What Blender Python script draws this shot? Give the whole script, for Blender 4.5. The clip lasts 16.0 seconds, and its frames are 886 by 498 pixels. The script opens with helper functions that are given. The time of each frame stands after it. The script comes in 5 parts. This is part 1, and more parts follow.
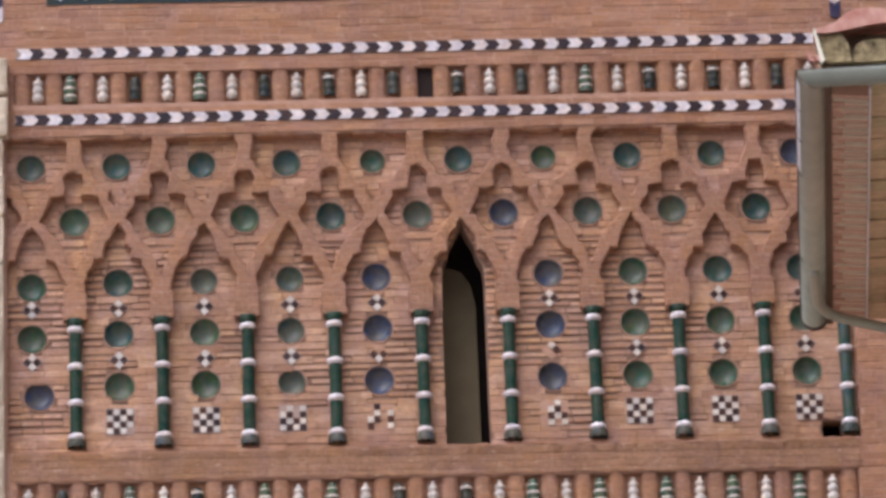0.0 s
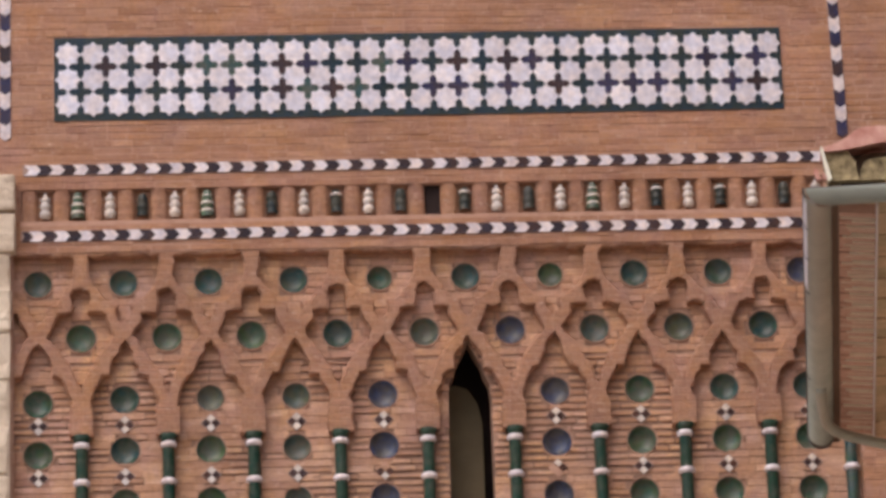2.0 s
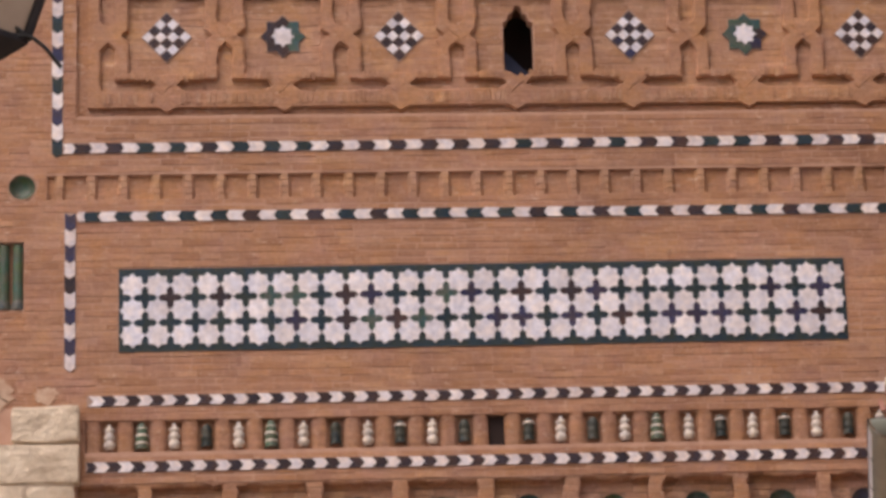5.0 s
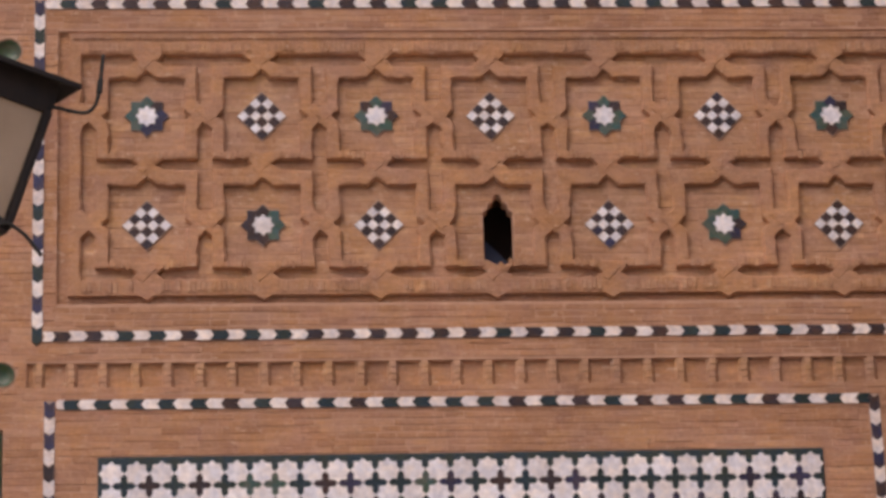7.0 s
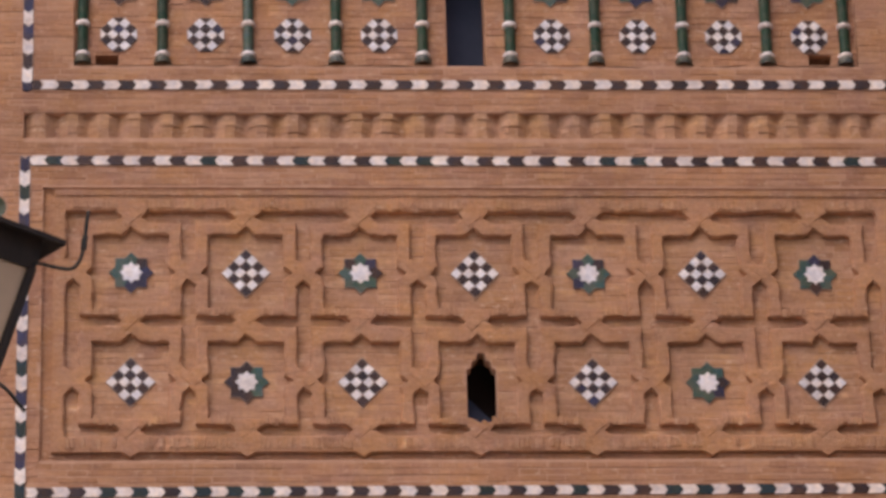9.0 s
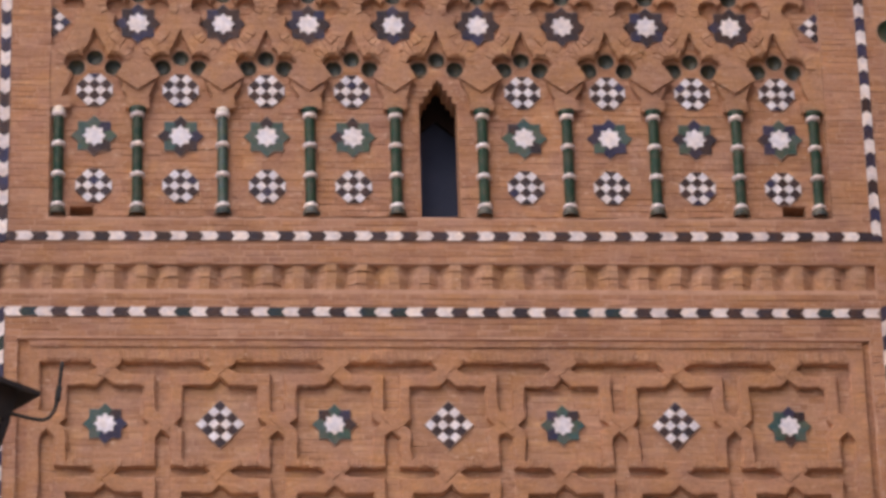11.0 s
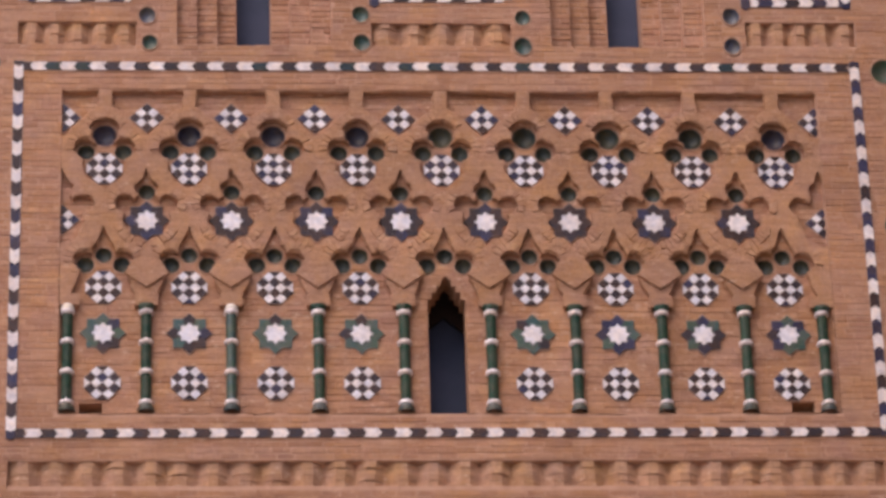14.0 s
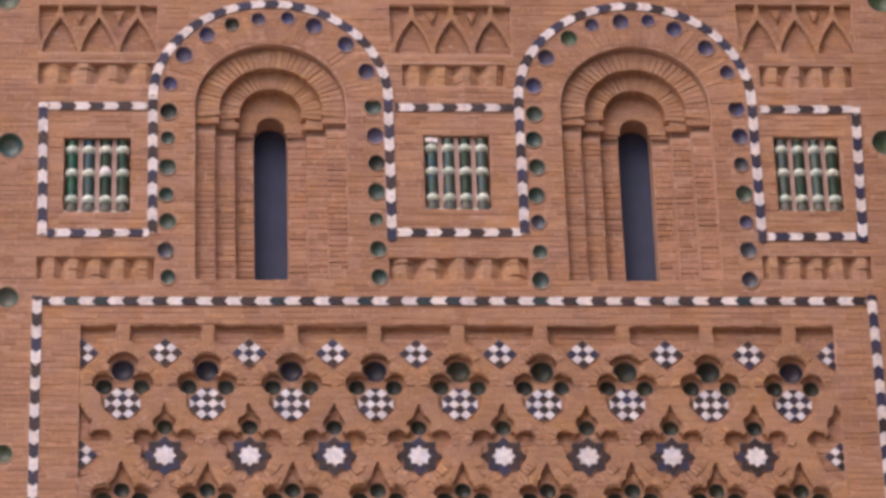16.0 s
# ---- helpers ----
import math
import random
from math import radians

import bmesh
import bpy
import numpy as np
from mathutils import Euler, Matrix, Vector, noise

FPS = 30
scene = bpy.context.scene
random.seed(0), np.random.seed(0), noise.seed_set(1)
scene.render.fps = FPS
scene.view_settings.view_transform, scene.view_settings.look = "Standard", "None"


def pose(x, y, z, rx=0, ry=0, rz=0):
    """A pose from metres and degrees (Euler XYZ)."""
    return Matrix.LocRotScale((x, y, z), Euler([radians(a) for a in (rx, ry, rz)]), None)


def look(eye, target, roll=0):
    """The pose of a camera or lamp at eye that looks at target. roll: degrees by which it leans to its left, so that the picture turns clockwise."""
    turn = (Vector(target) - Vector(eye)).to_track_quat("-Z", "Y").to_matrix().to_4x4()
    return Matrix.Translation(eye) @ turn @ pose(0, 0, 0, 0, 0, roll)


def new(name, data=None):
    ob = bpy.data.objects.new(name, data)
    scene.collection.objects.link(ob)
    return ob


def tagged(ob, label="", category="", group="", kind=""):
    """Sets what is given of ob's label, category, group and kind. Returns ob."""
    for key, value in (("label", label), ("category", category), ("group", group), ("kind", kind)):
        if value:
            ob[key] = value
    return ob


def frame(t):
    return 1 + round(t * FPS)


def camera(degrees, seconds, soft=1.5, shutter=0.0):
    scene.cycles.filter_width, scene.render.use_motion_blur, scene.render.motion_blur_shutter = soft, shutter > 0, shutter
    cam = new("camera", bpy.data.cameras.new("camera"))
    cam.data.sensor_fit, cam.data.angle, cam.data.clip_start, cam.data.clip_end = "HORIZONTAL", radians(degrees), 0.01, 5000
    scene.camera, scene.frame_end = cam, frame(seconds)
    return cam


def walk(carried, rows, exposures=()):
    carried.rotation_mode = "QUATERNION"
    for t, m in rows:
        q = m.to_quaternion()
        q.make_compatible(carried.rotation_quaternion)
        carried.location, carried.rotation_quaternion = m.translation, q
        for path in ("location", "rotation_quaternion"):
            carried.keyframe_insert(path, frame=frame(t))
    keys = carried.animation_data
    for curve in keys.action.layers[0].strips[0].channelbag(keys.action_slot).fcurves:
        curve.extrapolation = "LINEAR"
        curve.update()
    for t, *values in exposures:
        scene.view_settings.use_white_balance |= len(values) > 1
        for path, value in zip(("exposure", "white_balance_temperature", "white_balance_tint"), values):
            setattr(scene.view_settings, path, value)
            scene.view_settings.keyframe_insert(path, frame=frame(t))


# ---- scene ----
cam = camera(10.7921, 16.0, soft=3.4)
EYE = Vector((-2.3427, -30.5765, 1.6))
# seconds, yaw to the left, pitch up, lean to the left (degrees); the eye stands still
TURNS = [
    (0.0, -4.108, 18.441, -2.144),
    (0.5, -4.029, 18.832, -2.219),
    (1.0, -3.959, 19.283, -2.132),
    (1.5, -3.864, 19.538, -2.076),
    (2.0, -4.073, 19.874, -1.995),
    (2.5, -4.139, 20.077, -1.948),
    (3.0, -3.829, 20.613, -1.782),
    (3.5, -3.459, 20.909, -1.797),
    (4.0, -3.328, 21.537, -1.750),
    (4.2, -3.287, 21.772, -1.720),
    (6.3, -3.506, 24.203, -1.731),
    (6.5, -3.456, 24.415, -1.625),
    (7.0, -3.680, 25.015, -1.744),
    (7.5, -3.763, 25.426, -1.577),
    (8.0, -3.915, 25.809, -1.706),
    (8.5, -3.869, 26.516, -1.650),
    (8.7, -3.901, 26.696, -1.641),
    (10.8, -4.358, 28.555, -1.656),
    (11.0, -4.375, 28.773, -1.729),
    (11.5, -4.451, 29.311, -1.756),
    (12.0, -4.613, 29.735, -1.908),
    (12.5, -4.475, 30.203, -1.729),
    (13.0, -4.465, 30.683, -1.705),
    (13.5, -4.406, 30.867, -1.962),
    (14.0, -4.340, 31.172, -1.913),
    (14.5, -4.347, 31.935, -1.747),
    (15.0, -4.442, 32.931, -1.956),
    (15.5, -4.316, 33.172, -1.810),
    (16.0, -4.194, 34.037, -1.974),
]


def heading(yaw, pitch):
    y, p = radians(yaw), radians(pitch)
    return Vector((-math.sin(y) * math.cos(p), math.cos(y) * math.cos(p), math.sin(p)))


walk(cam, [(t, look(EYE, EYE + 30 * heading(yaw, pitch), roll)) for t, yaw, pitch, roll in TURNS],
     exposures=[(0.0, 0.21, 5550, 11), (1.5, 0.10, 6010, 14), (4.0, 0.06, 6430, 15), (7.0, -0.10, 6650, 15), (11.0, 0.07, 6400, 16), (16.0, 0.13, 6370, 20)])

# ---- light: an open, bright overcast sky with a broad soft sun ----
world = bpy.data.worlds.new("sky")
scene.world = world
world.use_nodes = True
wn = world.node_tree.nodes
sky = wn.new("ShaderNodeTexSky")
sky.sky_type, sky.sun_disc = "NISHITA", False
sky.sun_elevation, sky.sun_rotation = radians(56), radians(214)
sky.air_density, sky.dust_density, sky.ozone_density = 1.0, 5.0, 1.0
wn["Background"].inputs["Strength"].default_value = 0.145
world.node_tree.links.new(sky.outputs["Color"], wn["Background"].inputs["Color"])
sun = new("sun", bpy.data.lights.new("sun", "SUN"))
sun.data.energy, sun.data.angle, sun.data.color = 1.2, radians(60), (1.0, 0.93, 0.84)
sun.matrix_basis = look((-14, -21, 37), (0, 0, 0))

# ---- materials ----


def nodes_of(name, rough=0.8, metal=0.0):
    m = bpy.data.materials.new(name)
    m.use_nodes = True
    b = m.node_tree.nodes["Principled BSDF"]
    b.inputs["Roughness"].default_value, b.inputs["Metallic"].default_value = rough, metal
    return m, m.node_tree.nodes, m.node_tree.links, b


def ramp(n, stops):
    r = n.new("ShaderNodeValToRGB")
    while len(r.color_ramp.elements) < len(stops):
        r.color_ramp.elements.new(0.5)
    for e, (p, c) in zip(r.color_ramp.elements, stops):
        e.position, e.color = p, (*c, 1)
    return r


def mix(n, l, kind, fac, a, b):
    x = n.new("ShaderNodeMix")
    x.data_type, x.blend_type = "RGBA", kind
    for sock, v in ((x.inputs[0], fac), (x.inputs[6], a), (x.inputs[7], b)):
        if hasattr(v, "links"):
            l.new(v, sock)
        else:
            sock.default_value = v if isinstance(v, float) else (*v, 1)
    return x.outputs[2]


def noise_at(n, l, vec, scale, detail=4.0, rough=0.6):
    x = n.new("ShaderNodeTexNoise")
    x.inputs["Scale"].default_value, x.inputs["Detail"].default_value, x.inputs["Roughness"].default_value = scale, detail, rough
    if vec is not None:
        l.new(vec, x.inputs["Vector"])
    return x.outputs["Fac"]


def bumped(n, l, b, height, strength, distance):
    x = n.new("ShaderNodeBump")
    x.inputs["Strength"].default_value, x.inputs["Distance"].default_value = strength, distance
    l.new(height, x.inputs["Height"])
    l.new(x.outputs["Normal"], b.inputs["Normal"])


BRICKS = [(0.0, (0.385, 0.190, 0.124)), (0.35, (0.44, 0.222, 0.145)), (0.7, (0.47, 0.243, 0.162)), (1.0, (0.52, 0.288, 0.20))]
SANDY = [(0.0, (0.41, 0.212, 0.135)), (0.4, (0.46, 0.245, 0.157)), (0.75, (0.50, 0.275, 0.180)), (1.0, (0.55, 0.32, 0.215))]


def weathering(n, l, pos, col):
    """Large pale and dark stains and a fine grain over a masonry colour."""
    big = ramp(n, [(0.35, (0.82, 0.80, 0.78)), (0.65, (1.12, 1.10, 1.06))])
    l.new(noise_at(n, l, pos, 0.9, 5.0), big.inputs[0])
    col = mix(n, l, "MULTIPLY", 1.0, col, big.outputs[0])
    hue = ramp(n, [(0.36, (0.92, 0.97, 1.12)), (0.62, (1.06, 1.05, 0.80))])
    l.new(noise_at(n, l, pos, 3.3, 5.0, 0.7), hue.inputs[0])
    col = mix(n, l, "MULTIPLY", 0.9, col, hue.outputs[0])
    sc = n.new("ShaderNodeVectorMath")
    sc.operation = "MULTIPLY"
    sc.inputs[1].default_value = (5.0, 5.0, 30.0)
    l.new(pos, sc.inputs[0])
    streak = ramp(n, [(0.30, (0.80, 0.78, 0.78)), (0.55, (1.0, 1.0, 1.0)), (0.72, (1.26, 1.30, 1.34))])
    l.new(noise_at(n, l, sc.outputs[0], 1.0, 4.0, 0.65), streak.inputs[0])
    col = mix(n, l, "MULTIPLY", 0.85, col, streak.outputs[0])
    spot = ramp(n, [(0.58, (0, 0, 0)), (0.66, (1, 1, 1))])
    l.new(noise_at(n, l, pos, 9.0, 5.0, 0.75), spot.inputs[0])
    col = mix(n, l, "MIX", mix(n, l, "MULTIPLY", 1.0, spot.outputs[0], (0.55, 0.55, 0.55)), col, (0.58, 0.37, 0.265))
    smear = ramp(n, [(0.46, (0, 0, 0)), (0.60, (0.5, 0.5, 0.5))])
    l.new(noise_at(n, l, pos, 5.0, 6.0, 0.72), smear.inputs[0])
    col = mix(n, l, "MIX", smear.outputs[0], col, (0.46, 0.255, 0.165))
    fine = ramp(n, [(0.3, (0.80, 0.78, 0.76)), (0.7, (1.14, 1.14, 1.12))])
    l.new(noise_at(n, l, pos, 38.0, 4.0, 0.7), fine.inputs[0])
    col = mix(n, l, "MULTIPLY", 0.8, col, fine.outputs[0])
    # lime flecks left in the joints, and sooty nicks
    thin = n.new("ShaderNodeVectorMath")
    thin.operation = "MULTIPLY"
    thin.inputs[1].default_value = (13.0, 13.0, 34.0)
    l.new(pos, thin.inputs[0])
    fleck = ramp(n, [(0.62, (0, 0, 0)), (0.72, (0.75, 0.75, 0.75))])
    l.new(noise_at(n, l, thin.outputs[0], 1.0, 3.0, 0.6), fleck.inputs[0])
    col = mix(n, l, "MIX", fleck.outputs[0], col, (0.66, 0.47, 0.36))
    shift = n.new("ShaderNodeVectorMath")
    shift.operation = "ADD"
    shift.inputs[1].default_value = (7.3, 1.9, 4.4)
    l.new(thin.outputs[0], shift.inputs[0])
    nick = ramp(n, [(0.63, (0, 0, 0)), (0.74, (0.7, 0.7, 0.7))])
    l.new(noise_at(n, l, shift.outputs[0], 0.8, 4.0, 0.65), nick.inputs[0])
    return mix(n, l, "MIX", nick.outputs[0], col, (0.20, 0.10, 0.065))


def brick_material(name, stops, by_object=False):
    m, n, l, b = nodes_of(name, 0.92)
    geo, obj = n.new("ShaderNodeNewGeometry"), n.new("ShaderNodeObjectInfo")
    r = ramp(n, stops)
    l.new(obj.outputs["Random"] if by_object else geo.outputs["Random Per Island"], r.inputs[0])
    l.new(weathering(n, l, geo.outputs["Position"], r.outputs[0]), b.inputs["Base Color"])
    bumped(n, l, b, noise_at(n, l, geo.outputs["Position"], 34.0, 6.0, 0.75), 0.7, 0.010)
    return m


def coursed_material(name, tint=(1.0, 1.0, 1.0), width=0.25, mortar=(0.44, 0.23, 0.155), relief=0.35):
    """Brickwork in courses of 52 mm for carved and moulded masonry."""
    m, n, l, b = nodes_of(name, 0.92)
    geo = n.new("ShaderNodeNewGeometry")
    sep, com = n.new("ShaderNodeSeparateXYZ"), n.new("ShaderNodeCombineXYZ")
    l.new(geo.outputs["Position"], sep.inputs[0])
    l.new(sep.outputs["X"], com.inputs["X"])
    l.new(sep.outputs["Z"], com.inputs["Y"])
    t = n.new("ShaderNodeTexBrick")
    l.new(com.outputs[0], t.inputs["Vector"])
    for key, v in (("Scale", 1.0), ("Brick Width", width), ("Row Height", 0.052), ("Mortar Size", 0.005), ("Mortar Smooth", 0.9), ("Bias", 0.0)):
        t.inputs[key].default_value = v
    t.inputs["Color1"].default_value = (0.43 * tint[0], 0.213 * tint[1], 0.138 * tint[2], 1)
    t.inputs["Color2"].default_value = (0.475 * tint[0], 0.245 * tint[1], 0.162 * tint[2], 1)
    t.inputs["Mortar"].default_value = (mortar[0] * tint[0], mortar[1] * tint[1], mortar[2] * tint[2], 1)
    l.new(weathering(n, l, geo.outputs["Position"], t.outputs["Color"]), b.inputs["Base Color"])
    inv = n.new("ShaderNodeMath")
    inv.operation, inv.inputs[0].default_value = "SUBTRACT", 1.0
    l.new(t.outputs["Fac"], inv.inputs[1])
    add = n.new("ShaderNodeMath")
    add.operation = "ADD"
    soft = n.new("ShaderNodeMath")
    soft.operation, soft.inputs[1].default_value = "MULTIPLY", relief
    l.new(inv.outputs[0], soft.inputs[0])
    l.new(soft.outputs[0], add.inputs[0])
    l.new(noise_at(n, l, geo.outputs["Position"], 15.0, 7.0, 0.8), add.inputs[1])
    bumped(n, l, b, add.outputs[0], 0.9, 0.019)
    return m


def plain_material(name, c0, c1, rough=0.9, scale=12.0, bump=0.3, metal=0.0, dist=0.006):
    m, n, l, b = nodes_of(name, rough, metal)
    geo = n.new("ShaderNodeNewGeometry")
    r = ramp(n, [(0.3, c0), (0.7, c1)])
    l.new(noise_at(n, l, geo.outputs["Position"], scale, 6.0), r.inputs[0])
    l.new(r.outputs[0], b.inputs["Base Color"])
    bumped(n, l, b, noise_at(n, l, geo.outputs["Position"], scale * 4, 5.0), bump, dist)
    return m


BOWLS = ("green_glaze", "teal_glaze", "grey_green_glaze", "violet_blue_glaze")


def glaze(name, c0, c1, rough=0.28, wear=0.16, worn=(0.45, 0.33, 0.25), blotch=0.0):
    """Tin-glazed ceramic: colour varies from piece to piece, and clouded and chipped on each."""
    m, n, l, b = nodes_of(name, rough)
    geo, obj = n.new("ShaderNodeNewGeometry"), n.new("ShaderNodeObjectInfo")
    r = ramp(n, [(0.0, c0), (1.0, c1)])
    l.new(obj.outputs["Random"], r.inputs[0])
    cloud = ramp(n, [(0.3, (0.75, 0.75, 0.78)), (0.7, (1.15, 1.15, 1.12))])
    l.new(noise_at(n, l, geo.outputs["Position"], 22.0, 4.0), cloud.inputs[0])
    col = mix(n, l, "MULTIPLY", 1.0, r.outputs[0], cloud.outputs[0])
    drift = ramp(n, [(0.40, (0.66, 0.98, 1.45)), (0.60, (1.35, 1.08, 0.66))])
    l.new(noise_at(n, l, geo.outputs["Position"], 10.0, 4.0, 0.65), drift.inputs[0])
    col = mix(n, l, "MULTIPLY", 0.12 if c1[0] > 0.3 else 0.25 if name.startswith("column") else 0.62, col, drift.outputs[0])
    if blotch:
        film = ramp(n, [(0.42, (0, 0, 0)), (0.60, (blotch, blotch, blotch))])
        l.new(noise_at(n, l, geo.outputs["Position"], 13.0, 5.0, 0.7), film.inputs[0])
        col = mix(n, l, "MIX", film.outputs[0], col, (0.125, 0.110, 0.085))
    chip = ramp(n, [(0.60 + 0.1 * (1 - wear), (0, 0, 0)), (0.66 + 0.1 * (1 - wear), (1, 1, 1))])
    l.new(noise_at(n, l, geo.outputs["Position"], 31.0, 6.0, 0.7), chip.inputs[0])
    l.new(mix(n, l, "MIX", chip.outputs[0], col, worn), b.inputs["Base Color"])
    b.inputs["Specular IOR Level"].default_value = 0.32 if name in BOWLS else 0.12 if name.startswith("column") else 0.22
    bumped(n, l, b, noise_at(n, l, geo.outputs["Position"], 40.0, 3.0), 0.2, 0.004)
    return m


M_COLUMN = glaze("column_green_glaze", (0.014, 0.044, 0.028), (0.025, 0.062, 0.041), 0.3, 0.9, (0.11, 0.075, 0.055), 0.35)
M_CREAM = glaze("cream_glaze", (0.62, 0.53, 0.46), (0.78, 0.68, 0.60), 0.4, 0.5)
M_PLUM = glaze("plum_glaze", (0.030, 0.025, 0.036), (0.052, 0.042, 0.060), 0.3, 0.3, (0.10, 0.08, 0.08))
M_INK = glaze("ink_glaze", (0.018, 0.029, 0.034), (0.030, 0.043, 0.047), 0.35, 0.2, (0.05, 0.06, 0.07))
M_OLIVE = glaze("olive_glaze", (0.032, 0.034, 0.026), (0.056, 0.058, 0.042), 0.3, 0.4, (0.10, 0.10, 0.07))
M_VIOLET = glaze("violet_blue_glaze", (0.055, 0.062, 0.100), (0.082, 0.086, 0.128), 0.3, 0.3, (0.14, 0.12, 0.11), 0.6)
M_INDIGO = glaze("indigo_glaze", (0.075, 0.064, 0.140), (0.10, 0.086, 0.180), 0.35, 0.3, (0.16, 0.13, 0.13), 0.3)
M_BRICK = brick_material("brick_mix", BRICKS)
M_BRICK_ONE = brick_material("brick_single", BRICKS, True)
M_SAND = brick_material("brick_lime_washed", SANDY)
M_SAND_ONE = brick_material("brick_lime_washed_single", SANDY, True)
M_BRICK_OLD = brick_material("brick_worn", [(0.0, (0.46, 0.25, 0.172)), (0.5, (0.55, 0.318, 0.222)), (1.0, (0.64, 0.395, 0.29))])
M_COURSED = coursed_material("brick_coursed")
M_TAN = coursed_material("brick_sandy_courses", (1.06, 1.11, 1.09), relief=0.2)
M_GOLDEN = coursed_material("brick_golden_courses", (1.13, 1.145, 1.10), relief=0.12)
M_RIB = coursed_material("brick_ribs", (1.0, 1.0, 1.0), 0.13, (0.52, 0.305, 0.215))
M_PATCH = plain_material("old_plaster", (0.44, 0.25, 0.165), (0.62, 0.45, 0.33), 0.95, 11.0, 0.8, 0.0, 0.012)
M_OLD_COURSES = coursed_material("stained_courses", (0.90, 0.93, 0.90), 0.28, (0.34, 0.19, 0.12))
# dark mortar; shade of deep joints and arch notches is in its colour
M_SHADE_MORTAR = plain_material("dark_shade_mortar", (0.22, 0.128, 0.088), (0.40, 0.245, 0.17), 0.95, 7.0, 0.8, 0.0, 0.012)
M_MORTAR = plain_material("lime_mortar", (0.43, 0.24, 0.165), (0.56, 0.34, 0.245), 0.95, 9.0)
M_WHITE = glaze("white_glaze", (0.70, 0.64, 0.68), (0.85, 0.79, 0.84), 0.4)
M_PALE = glaze("pinkish_white_glaze", (0.70, 0.60, 0.60), (0.86, 0.76, 0.75), 0.4, 0.3)
M_BROWN = glaze("brown_glaze", (0.050, 0.024, 0.019), (0.095, 0.045, 0.036), 0.4, 0.3, (0.2, 0.12, 0.09))
M_GREEN = glaze("green_glaze", (0.044, 0.092, 0.050), (0.080, 0.130, 0.072), 0.3, 0.55, (0.17, 0.15, 0.11), 0.7)
M_TEAL = glaze("teal_glaze", (0.032, 0.074, 0.062), (0.056, 0.102, 0.084), 0.3, 0.4, (0.13, 0.12, 0.10), 0.55)
M_BLUE = glaze("blue_glaze", (0.034, 0.027, 0.054), (0.056, 0.045, 0.086), 0.35, 0.1, (0.10, 0.09, 0.12))
M_BLACK = glaze("manganese_glaze", (0.036, 0.021, 0.023), (0.062, 0.036, 0.038), 0.4, 0.1, (0.12, 0.09, 0.08))
M_GREY = glaze("grey_green_glaze", (0.072, 0.096, 0.070), (0.11, 0.125, 0.092), 0.35, 0.3, (0.2, 0.16, 0.12), 0.8)
M_SLATE = glaze("slate_green_glaze", (0.020, 0.026, 0.024), (0.038, 0.044, 0.038), 0.4, 0.6, (0.16, 0.13, 0.10), 0.6)
M_WORN = glaze("worn_green_glaze", (0.042, 0.050, 0.044), (0.115, 0.105, 0.092), 0.45, 0.5, (0.20, 0.18, 0.15), 0.8)
M_LEAF = glaze("leaf_green_glaze", (0.012, 0.085, 0.045), (0.022, 0.120, 0.065), 0.25, 0.5, (0.10, 0.12, 0.08), 0.2)
M_SEA = glaze("sea_green_glaze", (0.030, 0.075, 0.085), (0.050, 0.105, 0.110), 0.25, 0.6, (0.16, 0.17, 0.15), 0.35)
M_MINT = glaze("mint_white_glaze", (0.55, 0.62, 0.53), (0.72, 0.74, 0.66), 0.35, 0.4)
M_RIBWALL = plain_material("pinkish_rib_plaster", (0.36, 0.225, 0.19), (0.50, 0.34, 0.30), 0.9, 14.0)
M_STONE = plain_material("pale_limestone", (0.50, 0.38, 0.27), (0.84, 0.70, 0.54), 0.95, 5.0, 0.9, 0.0, 0.025)
M_ZINC = plain_material("painted_zinc", (0.34, 0.35, 0.29), (0.46, 0.47, 0.39), 0.3, 6.0, 0.1, 0.15)
M_ZINC_DARK = plain_material("zinc_edge", (0.05, 0.045, 0.05), (0.08, 0.07, 0.07), 0.5, 6.0, 0.1, 0.3)
M_SOFFIT = plain_material("soffit_brick", (0.50, 0.36, 0.22), (0.74, 0.56, 0.36), 0.85, 14.0)
M_OLIVE_WOOD = plain_material("olive_soffit_board", (0.42, 0.33, 0.19), (0.60, 0.47, 0.29), 0.85, 18.0)
M_CORBEL = plain_material("corbel_brick", (0.46, 0.27, 0.19), (0.64, 0.41, 0.31), 0.9, 16.0, 0.8)
M_EAVE_BROWN = plain_material("eave_dark_brown", (0.10, 0.06, 0.038), (0.15, 0.09, 0.058), 0.9, 16.0)
M_GOLD = plain_material("tile_mortar", (0.10, 0.072, 0.032), (0.62, 0.48, 0.26), 0.9, 17.0, 0.8, 0.0, 0.02)
M_RIM = plain_material("tile_rim", (0.78, 0.70, 0.54), (0.90, 0.84, 0.70), 0.8, 9.0)
# near-white: a pale moulding, and the painted highlight on the gutter's edge
M_NEAR_WHITE = plain_material("near_white", (0.84, 0.81, 0.84), (0.92, 0.89, 0.92), 0.4, 6.0, 0.1)
M_RED_TILE = plain_material("red_roof_tile", (0.50, 0.20, 0.15), (0.72, 0.42, 0.34), 0.85, 11.0, 0.6, 0.0, 0.012)
M_TILE = plain_material("roof_tile_clay", (0.42, 0.20, 0.13), (0.60, 0.36, 0.24), 0.85, 9.0)
M_PLASTER = plain_material("house_plaster", (0.60, 0.50, 0.38), (0.72, 0.62, 0.49), 0.95, 3.0)
M_IRON = plain_material("black_iron", (0.012, 0.007, 0.006), (0.028, 0.015, 0.012), 0.7, 20.0, 0.2)
